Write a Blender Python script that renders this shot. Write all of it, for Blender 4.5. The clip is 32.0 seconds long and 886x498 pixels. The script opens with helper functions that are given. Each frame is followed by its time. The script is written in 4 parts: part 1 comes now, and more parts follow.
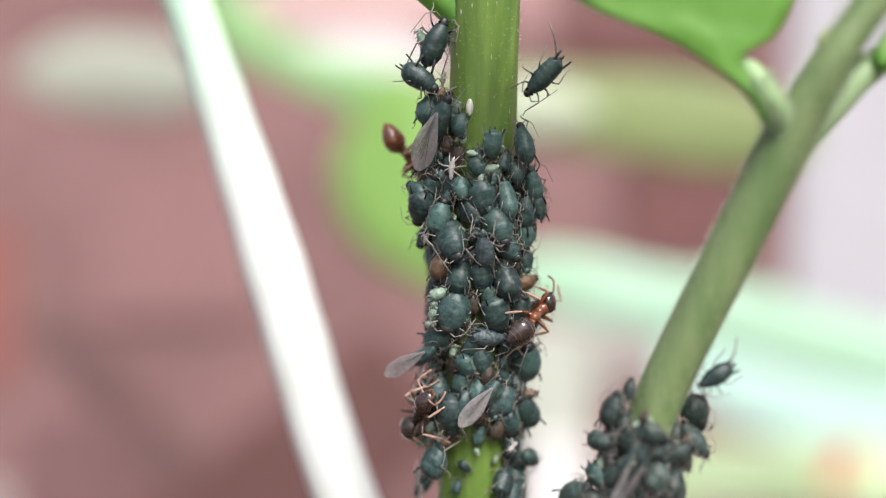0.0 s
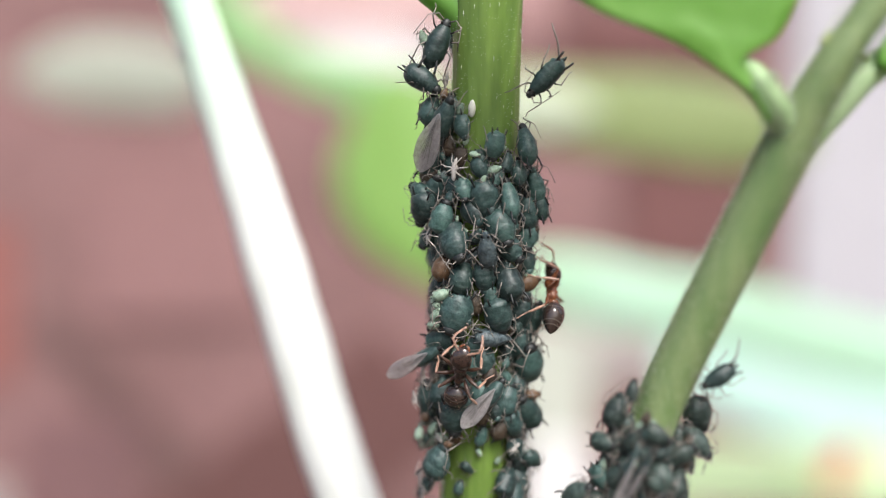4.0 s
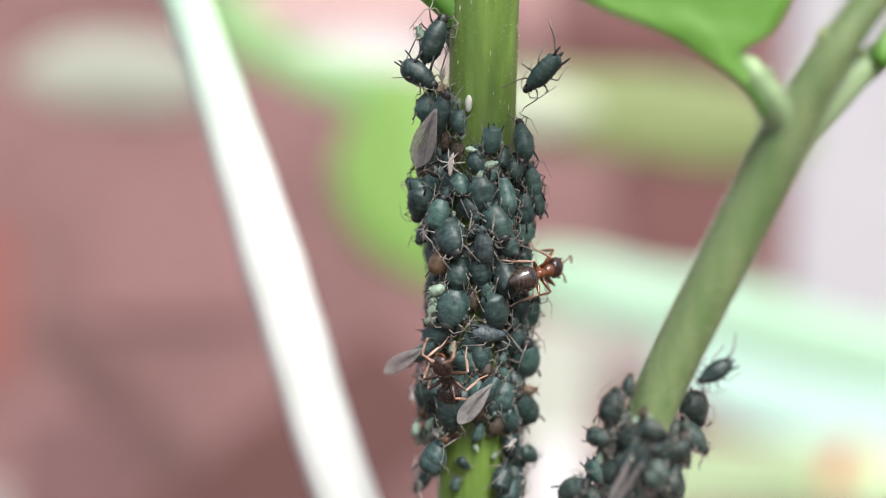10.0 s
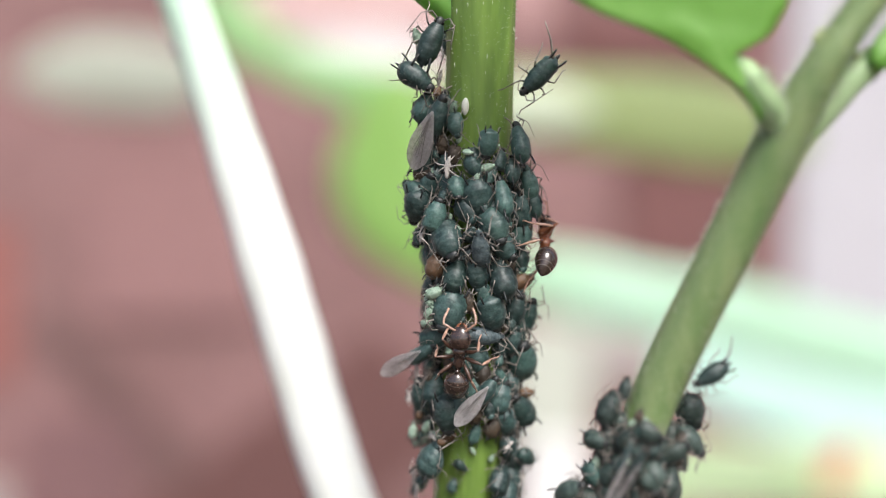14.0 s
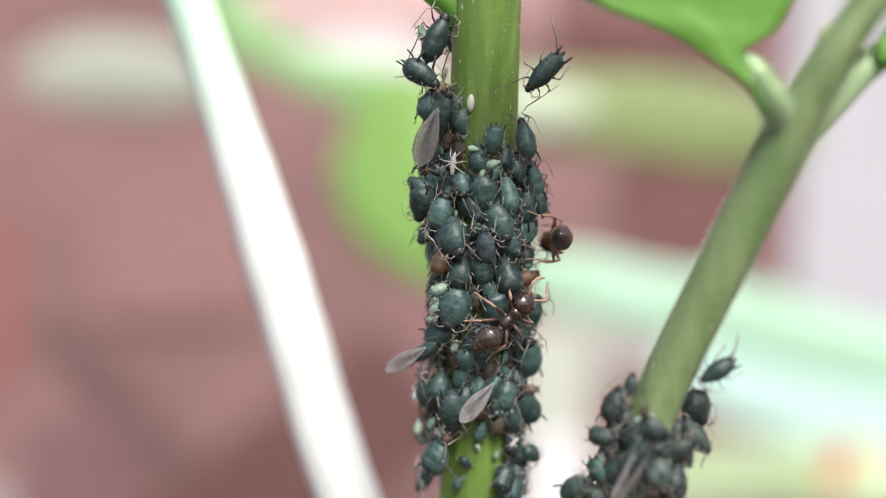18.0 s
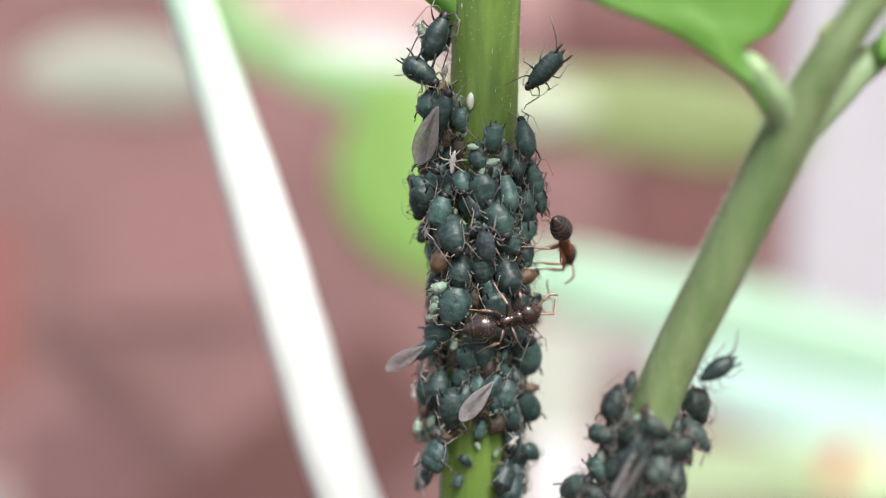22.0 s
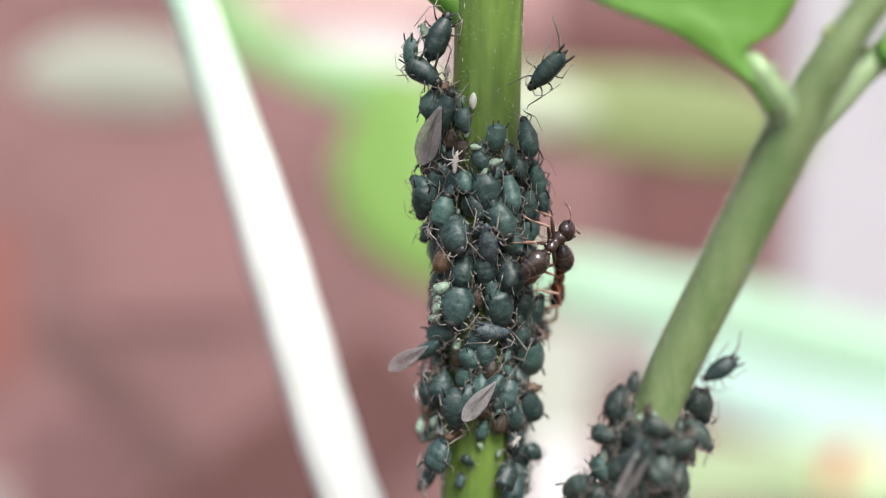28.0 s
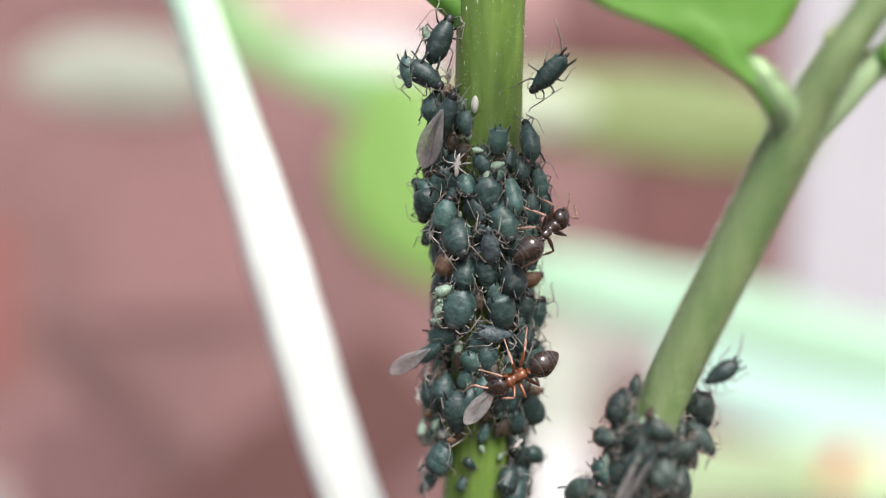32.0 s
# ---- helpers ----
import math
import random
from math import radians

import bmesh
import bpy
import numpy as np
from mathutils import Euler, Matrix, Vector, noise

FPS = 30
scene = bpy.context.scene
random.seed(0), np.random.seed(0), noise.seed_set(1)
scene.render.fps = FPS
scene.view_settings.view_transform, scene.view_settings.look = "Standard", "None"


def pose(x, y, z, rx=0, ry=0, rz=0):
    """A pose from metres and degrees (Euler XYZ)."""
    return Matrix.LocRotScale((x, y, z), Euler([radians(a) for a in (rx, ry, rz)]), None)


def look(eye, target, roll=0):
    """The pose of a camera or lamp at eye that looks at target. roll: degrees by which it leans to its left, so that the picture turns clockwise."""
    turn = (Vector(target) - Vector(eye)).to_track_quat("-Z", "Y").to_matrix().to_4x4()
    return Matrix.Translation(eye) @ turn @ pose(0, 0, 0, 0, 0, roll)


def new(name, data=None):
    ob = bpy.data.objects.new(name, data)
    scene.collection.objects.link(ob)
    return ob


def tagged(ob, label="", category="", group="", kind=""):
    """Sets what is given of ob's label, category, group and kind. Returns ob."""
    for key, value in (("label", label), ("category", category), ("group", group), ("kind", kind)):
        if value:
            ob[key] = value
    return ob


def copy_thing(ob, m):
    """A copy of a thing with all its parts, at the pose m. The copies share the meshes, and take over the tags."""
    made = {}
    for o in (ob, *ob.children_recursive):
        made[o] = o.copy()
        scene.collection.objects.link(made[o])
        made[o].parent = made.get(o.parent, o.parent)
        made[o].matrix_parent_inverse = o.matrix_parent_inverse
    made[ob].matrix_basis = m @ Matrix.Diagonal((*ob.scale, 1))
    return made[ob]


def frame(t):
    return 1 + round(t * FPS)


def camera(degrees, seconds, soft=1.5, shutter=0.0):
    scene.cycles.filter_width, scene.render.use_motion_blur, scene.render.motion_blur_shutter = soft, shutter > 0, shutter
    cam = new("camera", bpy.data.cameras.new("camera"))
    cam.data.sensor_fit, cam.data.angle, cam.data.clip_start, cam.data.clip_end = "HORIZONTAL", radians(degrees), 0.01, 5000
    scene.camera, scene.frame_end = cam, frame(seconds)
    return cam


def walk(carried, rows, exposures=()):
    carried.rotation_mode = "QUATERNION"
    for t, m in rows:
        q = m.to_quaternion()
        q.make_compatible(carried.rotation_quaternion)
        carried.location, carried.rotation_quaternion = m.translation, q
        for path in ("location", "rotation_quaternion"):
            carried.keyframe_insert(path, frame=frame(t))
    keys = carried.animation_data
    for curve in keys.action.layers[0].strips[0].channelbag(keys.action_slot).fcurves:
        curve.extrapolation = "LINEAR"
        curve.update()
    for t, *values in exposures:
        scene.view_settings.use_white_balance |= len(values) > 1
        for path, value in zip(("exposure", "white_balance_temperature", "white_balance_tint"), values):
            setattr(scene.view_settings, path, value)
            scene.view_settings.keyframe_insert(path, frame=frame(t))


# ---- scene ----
MM = 0.001


def mm(x, y, z):
    """A place given in millimetres."""
    return Vector((x * MM, y * MM, z * MM))


def shift(t, x, z):
    return (t, pose(x * MM, -55 * MM, (300 + z) * MM, 90, 0, 0))


# The camera stands 55 mm before the stem; the sway of the plants against it is carried by its own small shifts.
cam = camera(51.0, 32.0, soft=1.1)
cam.data.dof.use_dof = True
cam.data.dof.focus_distance = 0.0521
cam.data.dof.aperture_fstop = 9.6
walk(cam, [
    shift(0, -0.091, -0.049),
    shift(0.5, -0.145, -0.238),
    shift(1, -0.334, -0.147),
    shift(1.5, -0.309, -0.103),
    shift(2, -0.488, 0.096),
    shift(2.5, -0.339, 0.145),
    shift(3, -0.395, -0.005),
    shift(3.5, -0.26, 0),
    shift(5.5, -0.189, 0.047),
    shift(6, -0, 0),
    shift(6.5, -0.14, -0.054),
    shift(7, -0.035, 0.062),
    shift(7.5, -0.14, 0.145),
    shift(8, 0.059, 0.091),
    shift(8.5, -0.091, -0.054),
    shift(9, 0.059, -0.152),
    shift(9.5, -0.039, 0.145),
    shift(10, -0.039, -0.253),
    shift(10.5, 0.044, -0.059),
    shift(11, 0.209, -0.402),
    shift(11.5, 0.11, 0.047),
    shift(12, 0.26, -0.253),
    shift(12.5, 0.054, 0.496),
    shift(13, 0.209, -0.194),
    shift(13.5, 0.005, 0.405),
    shift(14, 0.145, -0.103),
    shift(14.5, -0.039, 0.395),
    shift(16.5, -0.14, 0.14),
    shift(17, -0.106, -0.189),
    shift(17.5, -0.14, 0.057),
    shift(18, -0.155, -0.302),
    shift(18.5, -0.241, 0.057),
    shift(19, -0.091, -0.407),
    shift(19.5, -0.184, -0.552),
    shift(20, 0.01, -0.891),
    shift(20.5, 0.093, -0.895),
    shift(21, 0.054, -0.851),
    shift(21.5, -0.241, -0.493),
    shift(22, -0.14, -0.393),
    shift(22.5, -0.309, -0.297),
    shift(23, -0.15, -0.353),
    shift(23.5, -0.493, -0.257),
    shift(24, -0.299, -0.257),
    shift(24.5, -0.513, -0.214),
    shift(25, -0.449, -0.103),
    shift(25.5, -0.543, -0.248),
    shift(27.5, -0.543, -0.253),
    shift(28, -0.29, -0.388),
    shift(28.5, -0.251, -0.891),
    shift(29, -0.349, -0.653),
    shift(29.5, -0.241, -0.756),
    shift(30, -0.194, -0.447),
    shift(30.5, -0.14, -0.812),
    shift(31, -0.304, -0.312),
    shift(31.5, -0.189, -0.693),
    shift(32, -0.393, -0.217),
], exposures=[(0.0, 0.35), (32.0, 0.35)])

# ---- light: a bright, veiled sky with a soft sun high above ----
world = bpy.data.worlds.new("sky")
scene.world = world
world.use_nodes = True
wn = world.node_tree.nodes
sky = wn.new("ShaderNodeTexSky")
sky.sky_type = 'NISHITA'
sky.sun_disc = False
sky.sun_elevation = radians(50)
sky.sun_rotation = radians(160)
sky.air_density, sky.dust_density, sky.ozone_density = 1.0, 4.0, 1.0
wn["Background"].inputs["Strength"].default_value = 0.15
world.node_tree.links.new(sky.outputs["Color"], wn["Background"].inputs["Color"])
sun = new("sun", bpy.data.lights.new("sun", 'SUN'))
sun.data.energy = 3.0
sun.data.angle = radians(25)
sun.data.color = (0.99, 0.98, 0.99)
sun.matrix_world = look((0.26, -0.72, 1.2), (0, 0, 0.3))


# ---- materials ----
def material(name, dark, light, rough=0.5, fine=3000.0, coarse=500.0, bump=0.0, metal=0.0, coat=0.0, stretch=(1, 1, 1),
             vary=0.0, sub=0.0, alpha=1.0, through_light=0.0, spread=(0.3, 0.7), spec=0.5, wax=0.0):
    """A surface of two colours mixed by a coarse and a fine noise, with fine relief; vary: how far single objects differ in lightness."""
    m = bpy.data.materials.new(name)
    m.use_nodes = True
    n, l = m.node_tree.nodes, m.node_tree.links
    b = n["Principled BSDF"]
    tc, mp = n.new("ShaderNodeTexCoord"), n.new("ShaderNodeMapping")
    mp.inputs["Scale"].default_value = stretch
    l.new(tc.outputs["Object"], mp.inputs["Vector"])
    big, small = n.new("ShaderNodeTexNoise"), n.new("ShaderNodeTexNoise")
    big.inputs["Scale"].default_value, small.inputs["Scale"].default_value = coarse, fine
    big.inputs["Detail"].default_value, small.inputs["Detail"].default_value = 3, 4
    info = n.new("ShaderNodeObjectInfo")
    off = n.new("ShaderNodeVectorMath")
    off.operation = 'MULTIPLY_ADD'
    off.inputs[1].default_value = (1, 1, 1)
    l.new(mp.outputs["Vector"], off.inputs[0])
    l.new(info.outputs["Random"], off.inputs[2])
    for t in (big, small):
        l.new(off.outputs["Vector"], t.inputs["Vector"])
    mix = n.new("ShaderNodeMix")
    mix.data_type = 'FLOAT'
    mix.inputs["Factor"].default_value = 0.4
    l.new(big.outputs["Fac"], mix.inputs["A"])
    l.new(small.outputs["Fac"], mix.inputs["B"])
    ramp = n.new("ShaderNodeValToRGB")
    ramp.color_ramp.elements[0].position, ramp.color_ramp.elements[1].position = spread
    ramp.color_ramp.elements[0].color, ramp.color_ramp.elements[1].color = (*dark, 1), (*light, 1)
    l.new(mix.outputs["Result"], ramp.inputs["Fac"])
    colour = ramp.outputs["Color"]
    if vary:
        hsv, span = n.new("ShaderNodeHueSaturation"), n.new("ShaderNodeMapRange")
        span.inputs["To Min"].default_value, span.inputs["To Max"].default_value = 1 - vary, 1 + vary
        l.new(info.outputs["Random"], span.inputs["Value"])
        l.new(span.outputs["Result"], hsv.inputs["Value"])
        l.new(colour, hsv.inputs["Color"])
        colour = hsv.outputs["Color"]
    if wax:
        # a dusting of grey wax in broken rows across the back
        rows, clump, hold, dust = n.new("ShaderNodeTexWave"), n.new("ShaderNodeTexNoise"), n.new("ShaderNodeMath"), n.new("ShaderNodeMix")
        rows.bands_direction = 'Y'
        rows.inputs["Scale"].default_value, rows.inputs["Distortion"].default_value, rows.inputs["Detail"].default_value = 1.7, 11.0, 3
        clump.inputs["Scale"].default_value, clump.inputs["Detail"].default_value = 7.0, 3
        patch, cover = n.new("ShaderNodeMapRange"), n.new("ShaderNodeMath")
        patch.inputs["From Min"].default_value, patch.inputs["From Max"].default_value = 0.48, 0.68
        l.new(off.outputs["Vector"], rows.inputs["Vector"])
        l.new(off.outputs["Vector"], clump.inputs["Vector"])
        l.new(clump.outputs["Fac"], patch.inputs["Value"])
        hold.operation = cover.operation = 'MULTIPLY'
        l.new(rows.outputs["Fac"], hold.inputs[0])
        l.new(patch.outputs["Result"], hold.inputs[1])
        l.new(hold.outputs["Value"], cover.inputs[0])
        cover.inputs[1].default_value = wax
        dust.data_type = 'RGBA'
        dust.inputs["B"].default_value = (0.19, 0.23, 0.22, 1)
        l.new(cover.outputs["Value"], dust.inputs["Factor"])
        l.new(colour, dust.inputs["A"])
        colour = dust.outputs["Result"]
        b.inputs["Sheen Weight"].default_value, b.inputs["Sheen Roughness"].default_value = 0.4 * wax, 0.35
        b.inputs["Sheen Tint"].default_value = (0.75, 0.85, 0.82, 1)
    l.new(colour, b.inputs["Base Color"])
    b.inputs["Roughness"].default_value = rough
    b.inputs["Metallic"].default_value = metal
    b.inputs["Specular IOR Level"].default_value = spec
    b.inputs["Coat Weight"].default_value = coat
    b.inputs["Coat Roughness"].default_value = 0.08
    if sub:
        b.inputs["Subsurface Weight"].default_value = sub
        b.inputs["Subsurface Radius"].default_value = (0.4, 0.4, 0.2)
        b.inputs["Subsurface Scale"].default_value = 0.001
    if bump:
        bp = n.new("ShaderNodeBump")
        bp.inputs["Strength"].default_value = bump
        bp.inputs["Distance"].default_value = 0.0001
        l.new(mix.outputs["Result"], bp.inputs["Height"])
        l.new(bp.outputs["Normal"], b.inputs["Normal"])
    if through_light:
        tr, ms = n.new("ShaderNodeBsdfTranslucent"), n.new("ShaderNodeMixShader")
        l.new(colour, tr.inputs["Color"])
        ms.inputs["Fac"].default_value = through_light
        l.new(b.outputs["BSDF"], ms.inputs[1])
        l.new(tr.outputs["BSDF"], ms.inputs[2])
        l.new(ms.outputs["Shader"], n["Material Output"].inputs["Surface"])
    if alpha < 1:
        b.inputs["Alpha"].default_value = alpha
    return m


M_STEM = material("green_stem", (0.085, 0.162, 0.026), (0.225, 0.355, 0.074), 0.45, 2600, 900, 0.6, stretch=(1, 1, 0.06), sub=0.35)
M_STEM_PALE = material("pale_green_stem", (0.105, 0.20, 0.056), (0.31, 0.375, 0.18), 0.5, 1400, 260, 0.3, stretch=(1, 1, 0.12), sub=0.15, spread=(0.3, 0.7))
M_PETIOLE = material("petiole_green", (0.36, 0.56, 0.24), (0.54, 0.72, 0.42), 0.45, 2200, 500, 0.3, stretch=(1, 1, 0.2), through_light=0.25)
M_BUD = material("node_bud", (0.2, 0.28, 0.08), (0.38, 0.42, 0.2), 0.6, 2500, 600, 0.5)
M_HAIR = material("plant_hair", (0.44, 0.50, 0.36), (0.62, 0.67, 0.54), 0.5)
M_LEAF = material("leaf_green", (0.19, 0.45, 0.066), (0.275, 0.56, 0.12), 0.45, 900, 150, 0.3, through_light=0.45)
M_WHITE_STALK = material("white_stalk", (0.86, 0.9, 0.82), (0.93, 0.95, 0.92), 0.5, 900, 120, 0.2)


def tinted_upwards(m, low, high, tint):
    """Mixes a tint into a surface's colour, from nothing at low to full at high."""
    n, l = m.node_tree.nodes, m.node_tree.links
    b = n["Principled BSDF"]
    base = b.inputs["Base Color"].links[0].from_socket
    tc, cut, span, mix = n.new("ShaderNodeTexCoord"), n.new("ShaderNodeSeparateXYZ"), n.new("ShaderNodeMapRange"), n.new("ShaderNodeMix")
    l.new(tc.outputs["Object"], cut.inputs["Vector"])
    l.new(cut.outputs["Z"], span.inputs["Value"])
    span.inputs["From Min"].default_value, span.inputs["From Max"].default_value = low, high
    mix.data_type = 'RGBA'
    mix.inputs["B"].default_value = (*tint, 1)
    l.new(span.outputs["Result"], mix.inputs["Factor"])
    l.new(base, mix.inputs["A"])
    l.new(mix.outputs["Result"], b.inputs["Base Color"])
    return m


# The stalk's white runs into a mint tint towards its top.
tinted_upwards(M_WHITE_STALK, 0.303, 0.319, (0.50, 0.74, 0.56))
M_STALK_RIB = material("stalk_rib", (0.80, 0.88, 0.62), (0.90, 0.95, 0.76), 0.5, 900, 120, 0.2)
M_DARK = material("aphid_dark", (0.011, 0.027, 0.025), (0.050, 0.092, 0.084), 0.42, 20, 6, 0.32, vary=0.5, spread=(0.34, 0.70), spec=0.45, wax=0.3)
M_TEAL = material("aphid_teal", (0.018, 0.046, 0.040), (0.070, 0.130, 0.112), 0.42, 20, 6, 0.32, vary=0.5, spread=(0.34, 0.70), spec=0.45, wax=0.3)
M_BLACK = material("aphid_black", (0.014, 0.027, 0.022), (0.064, 0.092, 0.078), 0.48, 20, 6, 0.45, vary=0.4, spread=(0.40, 0.64), spec=0.4, wax=0.35)
M_GREY = material("aphid_grey_blue", (0.024, 0.038, 0.043), (0.105, 0.140, 0.150), 0.45, 20, 8, 0.5, vary=0.2, spread=(0.38, 0.66), spec=0.45, wax=0.55)
M_PALE = material("aphid_pale_green", (0.20, 0.32, 0.22), (0.44, 0.56, 0.44), 0.45, 26, 5, 0.7, vary=0.25)
M_MUMMY = material("aphid_mummy", (0.075, 0.040, 0.019), (0.18, 0.10, 0.05), 0.45, 22, 5, 0.4, vary=0.3, wax=0.3)
M_BROWN = material("aphid_brown", (0.026, 0.020, 0.014), (0.078, 0.056, 0.036), 0.42, 24, 5, 0.8, vary=0.3)
M_LIMB = material("aphid_limb_dark", (0.006, 0.008, 0.008), (0.028, 0.032, 0.031), 0.45, 30, 6)
M_LIMB_PALE = material("aphid_limb_pale", (0.11, 0.098, 0.084), (0.32, 0.285, 0.25), 0.5, 30, 6)
M_SKIN = material("shed_skin", (0.36, 0.33, 0.30), (0.62, 0.58, 0.53), 0.6, 30, 6, 0.5)
M_EGG = material("insect_egg", (0.6, 0.6, 0.52), (0.78, 0.78, 0.7), 0.45, 20, 4, 0.3)
M_WING = material("wing_membrane", (0.40, 0.375, 0.37), (0.74, 0.70, 0.69), 0.35, 45, 9, 0.6, alpha=0.45, through_light=0.3)
M_VEIN = material("wing_vein", (0.10, 0.095, 0.09), (0.2, 0.19, 0.18), 0.5)
M_ANT_HEAD = material("ant_head_brown", (0.022, 0.013, 0.010), (0.070, 0.040, 0.031), 0.18, 8000, 2000, 0.25, coat=0.8)
# The ant's own red-brown, lightened towards orange for backlight coming through.
M_ANT_RED = material("ant_red_brown", (0.115, 0.037, 0.016), (0.30, 0.105, 0.046), 0.22, 8000, 2000, 0.25, coat=0.6, through_light=0.15)
M_ANT_GASTER = material("ant_gaster_brown", (0.022, 0.014, 0.011), (0.062, 0.041, 0.033), 0.20, 9000, 2200, 0.25, coat=0.8)
M_ANT_BAND = material("ant_gaster_band", (0.05, 0.038, 0.031), (0.1, 0.08, 0.066), 0.35, 8000, 2000)
M_ANT_LEG = material("ant_leg_tan", (0.26, 0.135, 0.092), (0.60, 0.38, 0.28), 0.32, 8000, 2000, coat=0.3)
M_ANT_FEMUR = material("ant_femur_brown", (0.04, 0.02, 0.013), (0.12, 0.06, 0.04), 0.35, 8000, 2000, coat=0.2)
M_EYE = material("ant_eye", (0.006, 0.005, 0.005), (0.015, 0.012, 0.01), 0.2)
M_PLASTER = material("terracotta_wall", (0.170, 0.091, 0.085), (0.32, 0.182, 0.176), 0.85, 80, 6, 0.5, spread=(0.36, 0.66))
M_SOIL = material("dark_soil", (0.03, 0.02, 0.014), (0.09, 0.06, 0.04), 0.95, 300, 40, 0.8)
M_BLUR_LIME = material("lime_leaf", (0.25, 0.47, 0.085), (0.37, 0.62, 0.19), 0.5, 200, 40, 0.2, through_light=0.3)
M_BLUR_OLIVE = material("olive_leaf", (0.26, 0.34, 0.12), (0.4, 0.485, 0.21), 0.5, 200, 40, 0.2, through_light=0.3)
M_BLUR_MINT = material("mint_leaf", (0.49, 0.77, 0.53), (0.63, 0.86, 0.71), 0.45, 200, 30, 0.2, through_light=0.3)
M_BLUR_PALE = material("pale_leaf", (0.42, 0.46, 0.37), (0.56, 0.59, 0.50), 0.5, 200, 30, 0.2, through_light=0.3)
M_BLUR_WHITE = material("whitish_wall_patch", (0.42, 0.41, 0.435), (0.50, 0.49, 0.52), 0.7, 150, 25, 0.2)
M_BLUR_PINK = material("pale_pink_strip", (0.74, 0.5, 0.48), (0.86, 0.68, 0.66), 0.6, 150, 25, 0.2, through_light=0.3)
M_BLUR_LIMEPALE = material("pale_lime_leaf", (0.68, 0.9, 0.5), (0.84, 0.96, 0.7), 0.5, 200, 40, 0.2, through_light=0.3)
M_BLUR_RED_WALL = material("red_wall_patch", (0.25, 0.092, 0.078), (0.32, 0.125, 0.108), 0.85, 200, 40, 0.5)
M_BLUR_ROSE = material("rose_wall_patch", (0.42, 0.25, 0.24), (0.5, 0.31, 0.3), 0.85, 80, 8, 0.5)
M_BLUR_BROWN = material("brown_wall_patch", (0.11, 0.05, 0.045), (0.15, 0.07, 0.064), 0.85, 200, 40, 0.5)
M_BLUR_FRESH = material("fresh_green_leaf", (0.3, 0.6, 0.22), (0.42, 0.7, 0.34), 0.5, 200, 40, 0.2, through_light=0.3)
M_BLUR_MAUVE = material("pink_brick", (0.165, 0.088, 0.088), (0.215, 0.115, 0.117), 0.85, 200, 40, 0.5)
M_BLUR_WARM = material("warm_pink_wall_patch", (0.24, 0.13, 0.124), (0.31, 0.172, 0.166), 0.85, 200, 40, 0.5)
M_BLUR_CREAM = material("cream_wall_patch", (0.45, 0.475, 0.40), (0.55, 0.575, 0.50), 0.85, 200, 40, 0.5)
M_BLUR_DARK = material("dark_wall_patch", (0.12, 0.05, 0.045), (0.2, 0.09, 0.085), 0.85, 200, 40, 0.5)
M_BLUR_CYAN = material("bluish_leaf", (0.64, 0.93, 0.84), (0.80, 0.97, 0.94), 0.45, 200, 30, 0.2, through_light=0.3)
M_BLUR_BLUSH = material("blush_plaster", (0.36, 0.31, 0.29), (0.46, 0.41, 0.39), 0.7, 150, 25, 0.2)
M_BLUR_SNOW = material("white_petal", (0.86, 0.86, 0.84), (0.93, 0.93, 0.92), 0.6, 150, 25, 0.2, through_light=0.3)
M_BLUR_SNOWMINT = material("mint_white_leaf", (0.58, 0.66, 0.48), (0.70, 0.76, 0.60), 0.5, 200, 30, 0.2, through_light=0.3)
M_BLUR_DULL = material("dull_brown_wall_patch", (0.125, 0.070, 0.066), (0.170, 0.097, 0.091), 0.8, 200, 40, 0.4, stretch=(1, 1, 0.2))
M_BLUR_RED = material("red_flower", (0.58, 0.11, 0.08), (0.74, 0.20, 0.15), 0.5, 200, 40, 0.2)


# ---- building blocks ----
def mesh_of(bm, name, mat, smooth=True):
    bmesh.ops.recalc_face_normals(bm, faces=bm.faces)
    me = bpy.data.meshes.new(name)
    bm.to_mesh(me)
    bm.free()
    for m in (mat if isinstance(mat, (list, tuple)) else [mat]):
        me.materials.append(m)
    if smooth:
        me.polygons.foreach_set("use_smooth", [True] * len(me.polygons))
    return me


def part(name, bm, mat, parent, label="", place=None, smooth=True):
    ob = new(name, mesh_of(bm, name, mat, smooth))
    ob.parent = parent
    if place is not None:
        ob.matrix_basis = place
    return tagged(ob, label)


def thing(name, label, category, group="", place=None, bm=None, mat=None, kind="", smooth=True):
    ob = new(name, mesh_of(bm, name, mat, smooth) if bm is not None else None)
    if place is not None:
        ob.matrix_basis = place
    return tagged(ob, label, category, group, kind)


def frames_along(pts):
    """Two cross directions at each point of a line, carried along it without twist."""
    out, side = [], None
    for i, p in enumerate(pts):
        d = (pts[min(i + 1, len(pts) - 1)] - pts[max(i - 1, 0)]).normalized()
        if side is None:
            side = d.orthogonal().normalized()
        side = (side - d * side.dot(d)).normalized()
        out.append((side, d.cross(side)))
    return out


